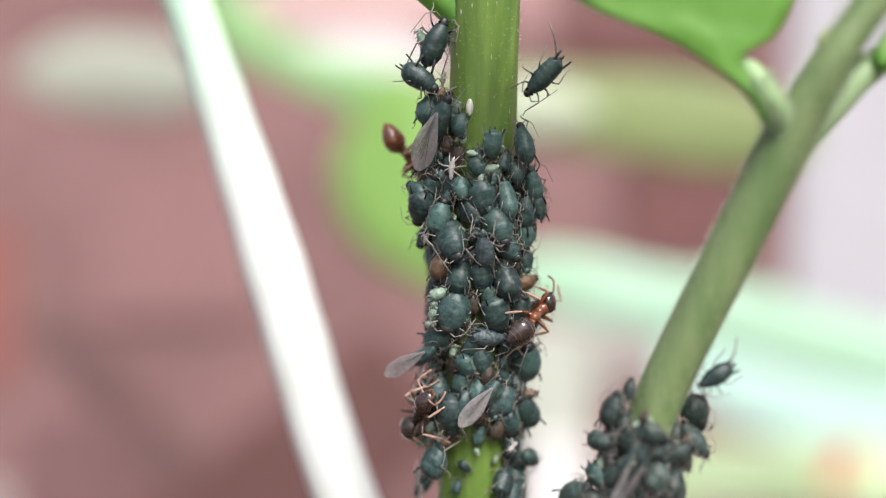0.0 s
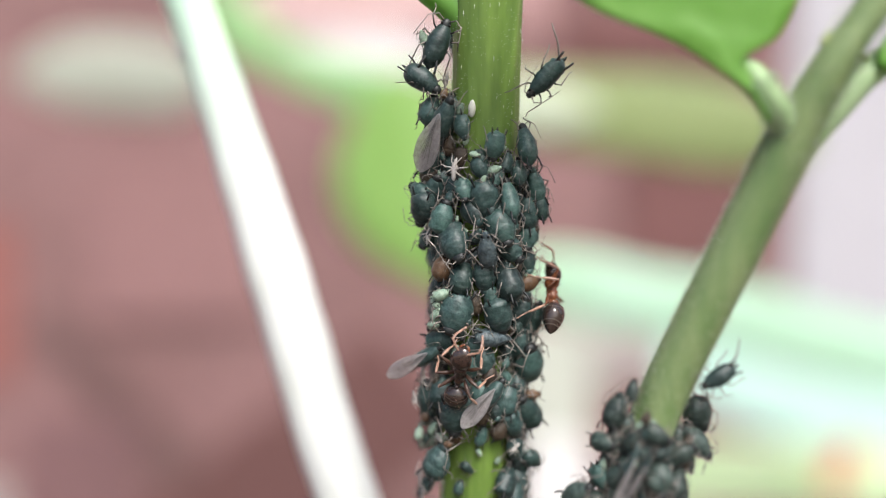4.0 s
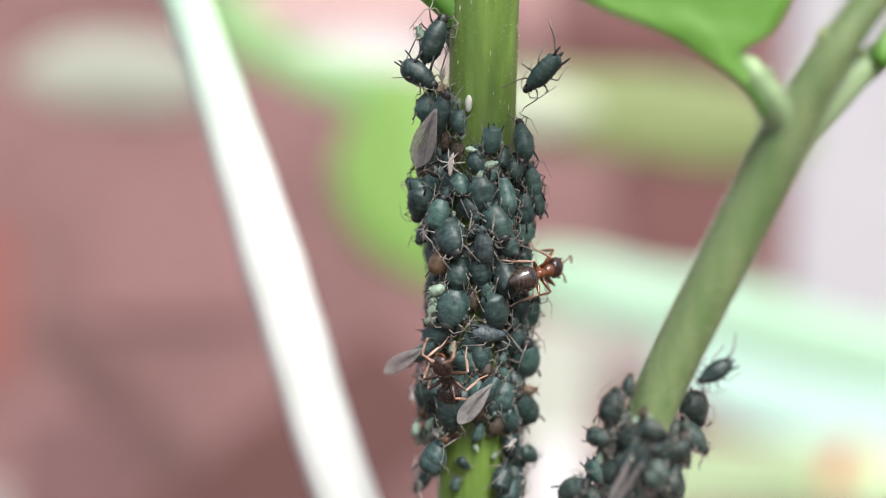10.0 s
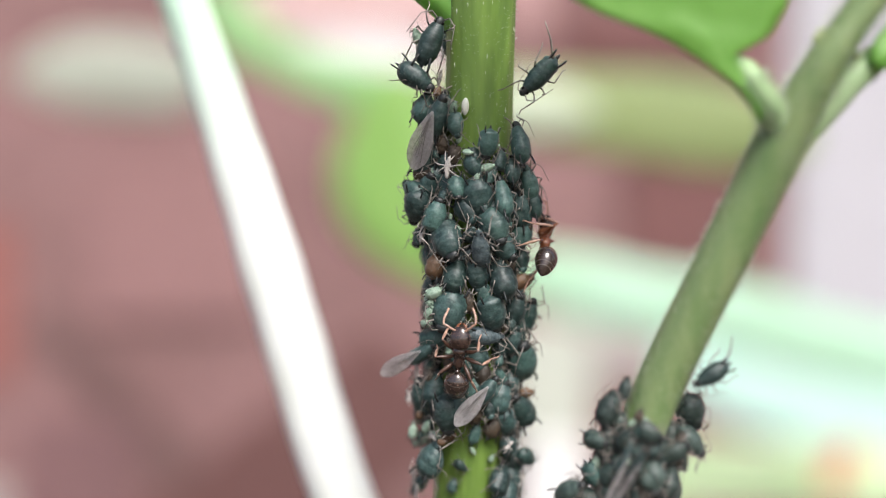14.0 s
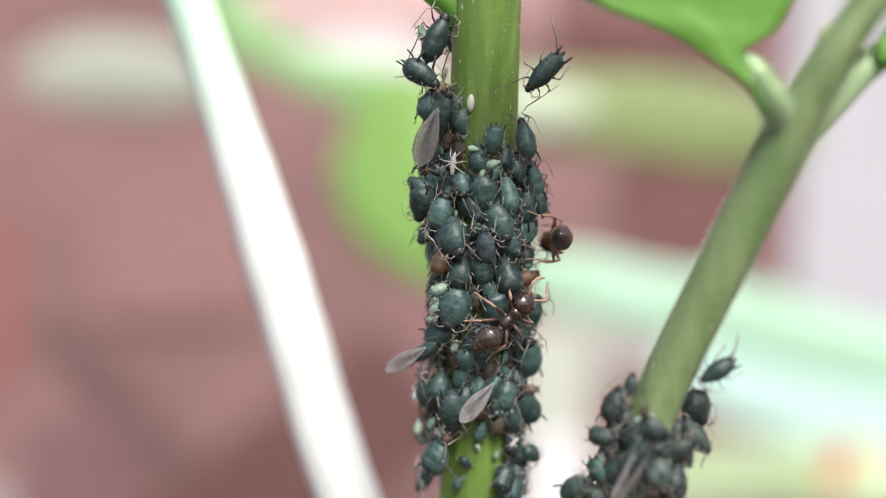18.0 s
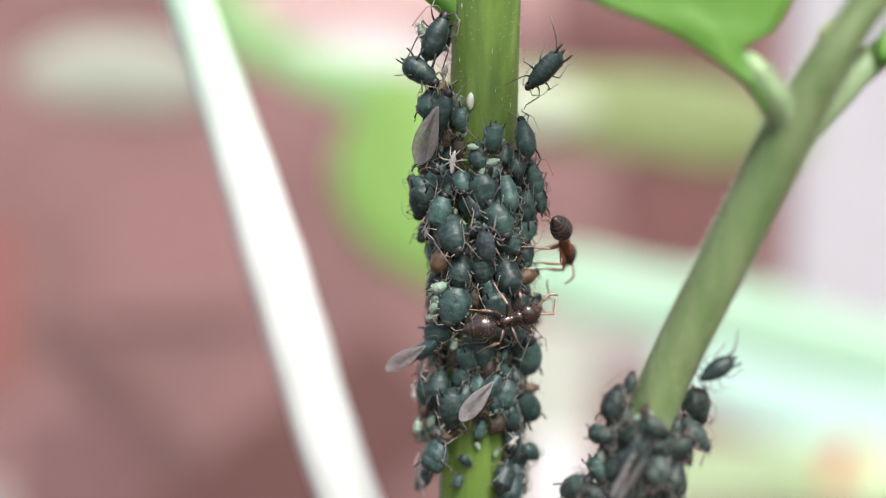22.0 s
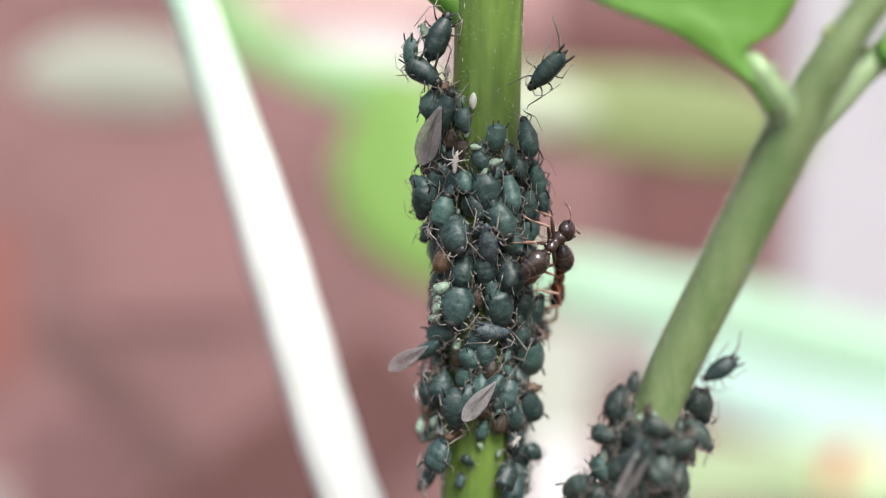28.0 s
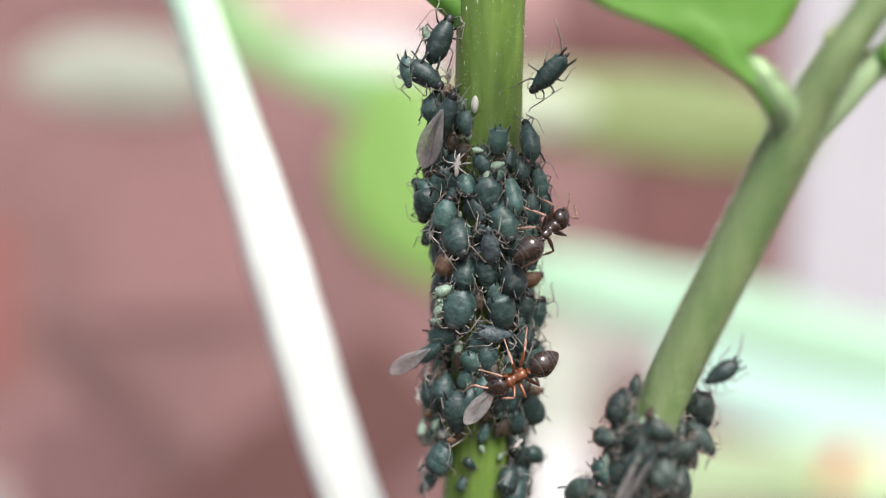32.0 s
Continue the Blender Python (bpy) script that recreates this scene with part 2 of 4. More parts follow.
def tube(bm, pts, radii, seg=8, ridge=0.0, ridges=9, caps=True, wobble=0.0):
    pts = [Vector(p) for p in pts]
    rings = []
    for (a, b), p, r in zip(frames_along(pts), pts, radii):
        ring = []
        for k in range(seg):
            an = 2 * math.pi * k / seg
            rr = r * (1 + ridge * math.cos(ridges * an))
            if wobble:
                rr *= 1 + wobble * noise.noise(p * 900 + Vector((math.cos(an), math.sin(an), 0)) * 1.7)
            ring.append(bm.verts.new(p + (a * math.cos(an) + b * math.sin(an)) * rr))
        rings.append(ring)
    for r0, r1 in zip(rings, rings[1:]):
        for k in range(seg):
            bm.faces.new((r0[k], r0[(k + 1) % seg], r1[(k + 1) % seg], r1[k]))
    if caps:
        for ring, p in ((rings[0], pts[0]), (rings[-1], pts[-1])):
            bm.faces.new(ring)
    return bm


def smooth_line(keys, n):
    """n points along a smooth line through the keys."""
    keys = [Vector(k) for k in keys]
    out = []
    for i in range(n):
        s = i / (n - 1) * (len(keys) - 1)
        j = min(int(s), len(keys) - 2)
        t = s - j
        p0, p1, p2, p3 = keys[max(j - 1, 0)], keys[j], keys[j + 1], keys[min(j + 2, len(keys) - 1)]
        out.append(0.5 * ((2 * p1) + (p2 - p0) * t + (2 * p0 - 5 * p1 + 4 * p2 - p3) * t * t + (3 * p1 - p0 - 3 * p2 + p3) * t ** 3))
    return out


def pod(bm, profile, seg=16, rings=14, flat=0.85, belly=0.0, furrow=0.0, furrows=6, lump=0.0, seed=0.0):
    """A closed body along y. profile: (y, half width) from tail to head; flat: height against width; furrow: depth of the rings round it."""
    ys = [p[0] for p in profile]
    y0, y1 = ys[0], ys[-1]
    grid = []
    for i in range(rings + 1):
        y = y0 + (y1 - y0) * (0.5 - 0.5 * math.cos(math.pi * i / rings))
        k = max(j for j in range(len(ys)) if ys[j] <= y + 1e-12)
        k = min(k, len(ys) - 2)
        t = (y - ys[k]) / (ys[k + 1] - ys[k])
        # the square of the half width runs smoothly, so both ends close round
        q = [profile[max(0, min(len(ys) - 1, k + e))] for e in (-1, 0, 1, 2)]
        sa = (q[2][1] ** 2 - q[0][1] ** 2) / max(q[2][0] - q[0][0], 1e-9) * (ys[k + 1] - ys[k])
        sb = (q[3][1] ** 2 - q[1][1] ** 2) / max(q[3][0] - q[1][0], 1e-9) * (ys[k + 1] - ys[k])
        ra, rb = q[1][1] ** 2, q[2][1] ** 2
        r2 = (2 * t ** 3 - 3 * t * t + 1) * ra + (t ** 3 - 2 * t * t + t) * sa + (3 * t * t - 2 * t ** 3) * rb + (t ** 3 - t * t) * sb
        r = math.sqrt(max(r2, 1e-6))
        if furrow:
            r *= 1 - furrow * max(0, math.cos((y - y0) / (y1 - y0) * furrows * 2 * math.pi)) ** 6
        grid.append((y, r))
    loops = []
    for y, r in grid[1:-1]:
        ring = []
        for k in range(seg):
            an = 2 * math.pi * k / seg
            v = Vector((math.cos(an) * r, y, math.sin(an) * r * flat - (belly * r if math.sin(an) < 0 else 0)))
            if lump:
                v *= 1 + lump * noise.noise(v * 1.6 / max(r, 1e-6) * 1.0 + Vector((seed, 0, 0)))
            ring.append(bm.verts.new(v))
        loops.append(ring)
    a, b = bm.verts.new((0, y0, 0)), bm.verts.new((0, y1, 0))
    for r0, r1 in zip(loops, loops[1:]):
        for k in range(seg):
            bm.faces.new((r0[k], r0[(k + 1) % seg], r1[(k + 1) % seg], r1[k]))
    for k in range(seg):
        bm.faces.new((a, loops[0][(k + 1) % seg], loops[0][k]))
        bm.faces.new((b, loops[-1][k], loops[-1][(k + 1) % seg]))
    return bm


def blade(keys, mat, name=None, label="", parent=None, thick=0.35, lengthwise=24, across=8, cup=0.12, wave=0.0, ref=(0, 1, 0)):
    """A leaf or strip with thickness along keys (x, y, z, half width) in millimetres, with a folded midrib."""
    mids = smooth_line([Vector(k[:3]) for k in keys], lengthwise)
    wid = smooth_line([Vector((k[3], 0, 0)) for k in keys], lengthwise)
    bm = bmesh.new()
    top, low = [], []
    for i, p in enumerate(mids):
        d = (mids[min(i + 1, lengthwise - 1)] - mids[max(i - 1, 0)]).normalized()
        s = d.cross(Vector(ref)).normalized()
        nrm = s.cross(d).normalized()
        w = max(wid[i].x, 0.05)
        rt, rl = [], []
        for k in range(across + 1):
            f = 2 * k / across - 1
            q = p + s * (f * w * (1 + 0.15 * wave * math.sin(i * 1.7))) + nrm * (abs(f) * w * cup + wave * math.sin(i * 0.9 + 3 * f))
            rt.append(bm.verts.new(q * MM))
            rl.append(bm.verts.new((q - nrm * thick * (1 - 0.7 * abs(f))) * MM))
        top.append(rt)
        low.append(rl)
    for i in range(lengthwise - 1):
        for k in range(across):
            bm.faces.new((top[i][k], top[i + 1][k], top[i + 1][k + 1], top[i][k + 1]))
            bm.faces.new((low[i][k], low[i][k + 1], low[i + 1][k + 1], low[i + 1][k]))
        for k in (0, across):
            bm.faces.new((top[i][k], top[i + 1][k], low[i + 1][k], low[i][k]))
    for i in (0, lengthwise - 1):
        for k in range(across):
            bm.faces.new((top[i][k], top[i][k + 1], low[i][k + 1], low[i][k]))
    if name is None:
        return bm
    leaf = part(name, bm, mat, parent, label)
    rib = bmesh.new()
    tube(rib, [(p - Vector((0, 0.1, 0))) * MM for p in mids], [max(0.15, 0.5 - 0.015 * i) * MM for i in range(lengthwise)], 6)
    part("midrib", rib, mat, leaf)
    return leaf


def leaf_between(left, right, y, thick=0.28, across=14, n=44):
    """A leaf blade between its two edges (x, z in mm), domed and rippled, its midrib a shallow furrow."""
    a, b = (smooth_line([Vector((x, 0, z)) for x, z in edge], n) for edge in (left, right))
    bm = bmesh.new()
    top, low = [], []
    for i in range(n):
        rows = ([], [])
        for k in range(across + 1):
            f = k / across
            q = a[i].lerp(b[i], f)
            q.y = y - 0.14 * math.sin(math.pi * f) + 0.07 * math.exp(-((f - 0.55) / 0.08) ** 2) * min(1.0, i / 8) + 0.03 * math.sin(q.z * 2.3 + 4 * f)
            rows[0].append(bm.verts.new(q * MM))
            rows[1].append(bm.verts.new((q + Vector((0, thick, 0))) * MM))
        top.append(rows[0])
        low.append(rows[1])
    for i in range(n - 1):
        for k in range(across):
            bm.faces.new((top[i][k], top[i][k + 1], top[i + 1][k + 1], top[i + 1][k]))
            bm.faces.new((low[i][k], low[i + 1][k], low[i + 1][k + 1], low[i][k + 1]))
        for k in (0, across):
            bm.faces.new((top[i][k], top[i + 1][k], low[i + 1][k], low[i][k]))
    for i in (0, n - 1):
        for k in range(across):
            bm.faces.new((top[i][k], top[i][k + 1], low[i][k + 1], low[i][k]))
    return bm


# ---- ground, wall and what stands far behind ----
def slab(x0, x1, y0, y1, z0, z1, cuts=1):
    bm = bmesh.new()
    bmesh.ops.create_cube(bm, size=1)
    for v in bm.verts:
        v.co = mm((x0 + x1) / 2 + v.co.x * (x1 - x0), (y0 + y1) / 2 + v.co.y * (y1 - y0), (z0 + z1) / 2 + v.co.z * (z1 - z0))
    bmesh.ops.bevel(bm, geom=bm.edges[:], offset=2 * MM, segments=2, affect='EDGES')
    return bm


thing("ground", "dark crumbly garden soil", "ground", bm=slab(-20000, 20000, -20000, 20000, -60, 0), mat=M_SOIL, kind="structure", smooth=False)
thing("wall_back", "weathered terracotta-red wall behind the plants", "wall", bm=slab(-2600, 2600, 645, 745, 0.5, 1700), mat=M_PLASTER, kind="structure", smooth=False)
herb = thing("garden_herb", "broad-leaved light green garden plant far behind", "plant")
flower = thing("garden_flower", "white flowering plant with a pale pink strip, far behind", "plant")
for owner, keys in ((herb, [mm(12, 275, 0), mm(12, 275, 200), mm(12, 275, 290), mm(12, 275, 350)]), (flower, [mm(18, 340, 0), mm(18, 340, 200), mm(18, 340, 400)])):
    bm = bmesh.new()
    tube(bm, smooth_line(keys, 20), [1.6 * MM] * 20, 10)
    part("stem", bm, M_STEM, owner)
wall = bpy.data.objects["wall_back"]
# Slabs added on the wall, one for each blurred patch of tone.
part("brick", slab(44.6, 78.3, 637, 648, 460.4, 523.6), M_BLUR_ROSE, wall, "", smooth=False)
part("brick", slab(90.9, 229.9, 637, 648, 434.3, 479.8), M_BLUR_DARK, wall, "", smooth=False)
part("brick", slab(135.1, 236.2, 637, 648, 282.7, 369.9), M_BLUR_DARK, wall, "", smooth=False)
part("brick", slab(-262.7, -136.4, 637, 648, 245.7, 365.7), M_BLUR_WARM, wall, "", smooth=False)
part("brick", slab(-372, -322, 637, 648, 200, 318), M_BLUR_RED_WALL, wall, "", smooth=False)
part("brick", slab(-317.4, -228.2, 637, 648, 68.9, 174.1), M_BLUR_MAUVE, wall, "", smooth=False)
part("brick", slab(-368, -325.9, 637, 648, 68.9, 123.6), M_BLUR_BLUSH, wall, "", smooth=False)
blade([(-223.1, 425, 389.4, 2.9), (-196.8, 425, 391.4, 17.5), (-164.7, 425, 390.8, 19.9), (-138.4, 425, 387.9, 17.5), (-118, 425, 385, 4.4)], M_BLUR_PALE, "leaf", "pale grey-green leaf", herb, cup=0.1)
blade([(-17.2, 245, 356.8, 5.5), (-12.6, 245, 340.3, 21), (-7.7, 245, 320.3, 27.4), (4.7, 245, 302, 19.2), (19.3, 245, 283.8, 5.5)], M_BLUR_LIME, "leaf", "broad yellow-green leaf", herb, cup=0.1)
blade([(-83.1, 275, 394.6, 6), (-73.1, 275, 378.5, 8.8), (-57, 275, 367.5, 6.8), (-36.9, 275, 359.4, 7.6), (-12.8, 275, 354.4, 8)], M_BLUR_FRESH, "leaf", "fresh green strap leaf", herb, cup=0.1)
# Pale pink strip added for a stretch of sunlit plaster.
blade([(-86.1, 345, 407.3, 8.5), (-56.9, 345, 404.9, 11), (-20.4, 345, 404.9, 11.7), (11.2, 345, 404.9, 9.7)], M_BLUR_PINK, "petal", "pale pink petal", flower, cup=0.1)
blade([(-70.7, 315, 381.3, 1.8), (-41.4, 315, 379, 6.3), (-21.2, 315, 376.8, 8.1), (1.4, 315, 375, 5.4)], M_BLUR_SNOW, "leaf", "pale whitish leaf", herb, cup=0.1)
blade([(19.3, 275, 351.4, 13), (43.4, 275, 349.4, 13.7), (73.5, 275, 347.4, 15.7), (99.6, 275, 343.4, 15.7), (119.7, 275, 340.4, 12), (131.7, 275, 338.3, 4)], M_BLUR_OLIVE, "leaf", "olive-green strap leaf", herb, cup=0.1)
blade([(19.3, 275, 292.2, 6), (43.4, 275, 288.2, 11.6), (73.5, 275, 281.1, 12.4), (103.6, 275, 276.1, 13), (133.7, 275, 266.1, 12), (171.9, 275, 258, 12)], M_BLUR_MINT, "leaf", "pale mint-green strap leaf", herb, cup=0.1)
# More added slabs: whitish, cream and blush patches of the wall.
part("brick", slab(259.3, 406.7, 637, 648, 207.8, 523.6), M_BLUR_WHITE, wall, "", smooth=False)
part("brick", slab(48.8, 112, 637, 648, 148.9, 245.7), M_BLUR_CREAM, wall, "", smooth=False)
part("brick", slab(114.1, 160.4, 637, 648, 199.4, 258.3), M_BLUR_BLUSH, wall, "", smooth=False)
blade([(36.7, 245, 240, 5.5), (36.7, 245, 229, 11.3), (36.7, 245, 208.9, 12.8)], M_BLUR_SNOW, "petal", "white petal", flower, cup=0.1)
blade([(103.3, 385, 246.7, 9.4), (132.8, 385, 241.4, 21.4), (164.9, 385, 233.3, 25.4), (191.7, 385, 225.3, 25.4), (229.1, 385, 220, 25.4)], M_BLUR_CYAN, "leaf", "pale bluish-green leaf", herb, cup=0.1)
blade([(80, 325, 205.4, 13.9), (119.3, 325, 206.6, 14.3), (154, 325, 205.4, 14.3), (197.9, 325, 205.4, 14.3)], M_BLUR_LIMEPALE, "leaf", "pale yellow-green leaf", herb, cup=0.1)
blade([(144.4, 295, 209, 2.0), (148.5, 295, 216, 5.4), (152.5, 295, 223, 4.4), (155, 295, 229, 1.0)], M_BLUR_RED, "petal", "small red petal", flower, cup=0.1)
blade([(16.7, 265, 347.9, 7.8), (28.4, 265, 348.9, 10.1), (40.1, 265, 348.5, 8.2), (53.7, 265, 346.9, 1.6)], M_BLUR_SNOWMINT, "leaf", "pale mint-white leaf", herb, cup=0.1)

# Slanted slabs added on the wall to make its darker brown bands.
for wide, high, tilt, x, z, depth, paint, label in ((95, 15, 47, -242, 182, 4, M_BLUR_DULL, "dull brown slanted patch added to the wall"),
                                                (130, 50, -40, -118, 122, 1, M_BLUR_BROWN, "dark brown slanted patch added to the wall"),
                                                (70, 50, -40, -160, 92, 2.5, M_BLUR_BROWN, "dark brown slanted patch added to the wall")):
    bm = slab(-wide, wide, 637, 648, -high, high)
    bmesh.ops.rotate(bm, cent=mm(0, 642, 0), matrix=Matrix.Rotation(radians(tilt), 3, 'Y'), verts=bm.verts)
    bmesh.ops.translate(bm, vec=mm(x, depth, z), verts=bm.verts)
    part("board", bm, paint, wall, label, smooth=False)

# ---- the two stems, the leaf and the white stalk ----
class Axis:
    """A straight stem line, in millimetres; it leans by dx and dy a millimetre of height dz."""

    def __init__(self, x, y, z, dx, dy, dz, r):
        n = math.hypot(dx, dz)
        self.p, self.d, self.r = Vector((x, y, z)), Vector((dx / n, dy / n, dz / n)), r
        self.side = Vector((dz / n, 0, -dx / n))

    def at(self, z):
        return self.p + self.d * ((z - self.p.z) / self.d.z)

    def perch(self, x, z, turn, out, back=False, stand=0.0):
        """The place and turn of an insect that sits at x, z on the stem, out mm off its skin, its head turned so far from up towards +x.
        stand: how far it stands up from the skin instead of lying along it."""
        rel = Vector((x, 0, z)) - Vector((self.p.x, 0, self.p.z))
        along, u = rel.x * self.d.x + rel.z * self.d.z, rel.dot(self.side)
        r = self.r + out
        c = self.p + self.d * along
        if abs(u) < r * 0.985:
            dep = math.sqrt(r * r - u * u)
        else:
            dep = 0.42 * r
        at = c + self.side * u + Vector((0, dep if back else -dep, 0))
        up = (at - c).normalized()
        head = Vector((math.sin(radians(turn)), 0, math.cos(radians(turn))))
        if stand:
            up = (up * (1 - stand) + Vector((0, -stand, 0))).normalized()
        head = (head - up * head.dot(up)).normalized()
        right = head.cross(up)
        m = Matrix((right, head, up)).transposed().to_4x4()
        return Matrix.Translation(at * MM) @ m


MAIN = Axis(2.03, 0, 300, 0.0235, -0.13, 1, 2.0)
SIDE = Axis(14.1, -6.6, 298.26, 0.43, -0.235, 1, 1.28)
FOOT = Axis(11.28, -5.03, 291.52, 0.2, -0.1, 1, 1.24)


def hairs_on(axis, z0, z1, count, length, seed, parent, flecks=4, thick=0.010):
    """Short upright hairs and pale flecks on a stem's skin."""
    rnd = random.Random(seed)
    bm = bmesh.new()
    for i in range(count):
        z, an = rnd.uniform(z0, z1), rnd.uniform(0, 2 * math.pi)
        c = axis.at(z)
        nrm = axis.side * math.sin(an) + Vector((0, -math.cos(an), 0))
        p = c + nrm * axis.r * 0.985
        tip = p + (nrm + axis.d * rnd.uniform(-0.5, 0.6)).normalized() * length * rnd.uniform(0.5, 1.3)
        tube(bm, [p * MM, tip * MM], [thick * MM, 0.4 * thick * MM], 3)
        if i % flecks == 0:
            w = rnd.uniform(0.014, 0.032)
            q = p + nrm * 0.028 * axis.r
            tube(bm, [(q - axis.d * w * 5) * MM, q * MM, (q + axis.d * w * 5) * MM], [0.008 * MM, w * MM, 0.008 * MM], 5)
    part("hairs", bm, M_HAIR, parent, "short whitish hairs")


def fuzz_along(pts, radius, count, length, seed, parent):
    """A fringe of fine hairs all round a curved stalk."""
    rnd = random.Random(seed)
    bm = bmesh.new()
    sides = frames_along(pts)
    for _ in range(count):
        i = rnd.randrange(len(pts) - 1)
        an = rnd.uniform(0, 2 * math.pi)
        nrm = sides[i][0] * math.cos(an) + sides[i][1] * math.sin(an)
        p = pts[i].lerp(pts[i + 1], rnd.random()) + nrm * radius * 0.96
        tip = p + (nrm + (pts[i + 1] - pts[i]).normalized() * rnd.uniform(-0.3, 0.5)) * length * rnd.uniform(0.5, 1.2)
        tube(bm, [p, tip], [0.016 * MM, 0.006 * MM], 3)
    part("hairs", bm, M_HAIR, parent, "fringe of fine whitish hairs")


def stem_mesh(axis, z0, z1, seg=48, n=70, ridge=0.018, taper=0.0, ridges=13):
    bm = bmesh.new()
    pts = [axis.at(z0 + (z1 - z0) * i / (n - 1)) for i in range(n)]
    return tube(bm, [p * MM for p in pts], [axis.r * MM * (1 + taper * (p.z - 300) / 100 + 0.02 * noise.noise(p * 0.35)) for p in pts], seg, ridge, ridges)


main_stem = thing("green_plant", "upright green plant with a ribbed stem crusted with aphids", "plant")
part("stem", stem_mesh(MAIN, 0, 345, n=120, taper=-0.22), M_STEM, main_stem, "ribbed green stem")
hairs_on(MAIN, 283, 316, 3200, 0.15, 2, main_stem, 26)
bm = bmesh.new()
tube(bm, smooth_line([mm(1.9, -1.7, 312.2), mm(0.6, -1.6, 313.7), mm(-0.7, -1.6, 314.7), mm(-2.9, -2, 316.2)], 14), [(1.2 - 0.035 * i) * MM for i in range(14)], 14)
part("side_shoot", bm, M_LEAF, main_stem, "short green side shoot")

side_stem = thing("leafy_plant", "pale green leaning plant that forks below a broad leaf", "plant")
bm = bmesh.new()
line = [(FOOT if z < FOOT.p.z else SIDE).at(z) * MM for z in [2.6 * i for i in range(118)]]
line += smooth_line([SIDE.at(304.2) * MM, mm(17.72, -8.8, 306.69), mm(18.98, -9.6, 309.28), mm(20.86, -10, 312.07), mm(24.6, -11, 317.69)], 26)[1:]
tube(bm, line, [SIDE.r * MM * (1 + 0.02 * noise.noise(p * 350) - 0.32 * min(1.0, max(0.0, (p.z - 0.3045) / 0.006))) for p in line], 32, 0.012, 11)
part("stem", bm, M_STEM_PALE, side_stem, "pale green stem")
fuzz_along([p for p in line if 0.3035 < p.z < 0.316], SIDE.r * MM * 0.84, 1300, 0.42 * MM, 6, side_stem)
bm = bmesh.new()
tube(bm, smooth_line([mm(17.0, -8.4, 305.5), mm(16.4, -9.3, 306.5), mm(15.8, -9.8, 307.2), mm(15.1, -9.85, 308.24), mm(14.35, -9.3, 309.5)], 18), [(0.72 - 0.012 * i) * MM for i in range(15)] + [0.36 * MM, 0.2 * MM, 0.06 * MM], 20, 0.03, 5)
part("leaf_stalk", bm, M_PETIOLE, side_stem, "pale green leaf stalk")
fuzz_along(smooth_line([mm(17.0, -8.4, 305.5), mm(16.4, -9.3, 306.5), mm(15.8, -9.8, 307.2), mm(15.1, -9.9, 308.24)], 12), 0.6 * MM, 900, 0.4 * MM, 7, side_stem)
bm = bmesh.new()
tube(bm, smooth_line([mm(17.6, -8, 305.3), mm(19.4, -8.3, 307.15), mm(20.4, -8.5, 308.3), mm(21.3, -8.4, 309.0), mm(22.1, -8.0, 309.6)], 18), [(0.92 - 0.014 * i) * MM for i in range(18)], 18, 0.03, 5)
part("leaf_stalk", bm, M_PETIOLE, side_stem, "pale green leaf stalk")
fuzz_along(smooth_line([mm(17.6, -8, 305.3), mm(19.4, -8.3, 307.15), mm(20.4, -8.5, 308.3), mm(21.3, -8.4, 309.0), mm(22.1, -8.0, 309.6)], 12), 0.7 * MM, 250, 0.3 * MM, 8, side_stem)
for place, size, turn in ((mm(18.5, -9.7, 310.2), 0.85, 20), (mm(20.6, -9, 309.54), 0.6, -40), (mm(18.86, -9.8, 310.42), 0.35, 60)):
    bm = bmesh.new()
    pod(bm, [(-0.5, 0.05), (-0.2, 0.4), (0.1, 0.3), (0.6, 0.02)], 12, 10, 0.8, 0, 0, 1, 0.2)
    bmesh.ops.scale(bm, vec=(MM * size,) * 3, verts=bm.verts)
    part("bud", bm, M_BUD, side_stem, "small pale bud", Matrix.Translation(place) @ pose(0, 0, 0, 90, turn, 0))
hairs_on(SIDE, 290, 306, 6500, 0.3, 4, side_stem, 400, 0.006)
bm = leaf_between([(15.5, 306.1), (14.6, 307.4), (13.4, 308.45), (11.55, 309.7), (10.0, 310.45), (7.35, 311.5), (5.15, 312.85), (1.8, 314.3), (0.4, 317.5)],
                  [(15.6, 306.3), (14.75, 308.0), (14.25, 309.1), (14.95, 309.65), (15.8, 310.15), (16.4, 311.0), (16.85, 312.2), (16.85, 314.5), (14.1, 318.1)], -10.2)
part("leaf", bm, M_LEAF, side_stem, "broad glossy green leaf")
bm = blade([(21.3, -9.4, 308.95, 0.3), (22.0, -9.4, 309.5, 1.0), (23.7, -8.9, 310.3, 1.3), (27.7, -6.9, 311.7, 0.16)], None, thick=0.3, lengthwise=16, across=8, cup=0.1)
part("leaf", bm, M_LEAF, side_stem, "small green leaf")

bm = bmesh.new()
tube(bm, smooth_line([mm(-23.4, 12.5, 330.43), mm(-18.8, 12.5, 318.11), mm(-15.95, 12.5, 309.9), mm(-13.3, 12.5, 301.68), mm(-10.78, 12.5, 293.47), mm(-8.32, 12.5, 285.26), mm(-3.45, 12.5, 270.88), mm(8.87, 12.5, 229.82), mm(33.51, 12.5, 147.69), mm(72.93, 12.5, 16.28), mm(75.4, 12.5, -6.72)], 90),
     [(1.40 + 0.85 * min(1.0, i / 30) + 0.03 * math.sin(i * 0.9)) * MM for i in range(90)], 28, 0.012, 9)
white_plant = thing("bleached_plant", "thick white plant stalk leaning beside the stem", "plant")
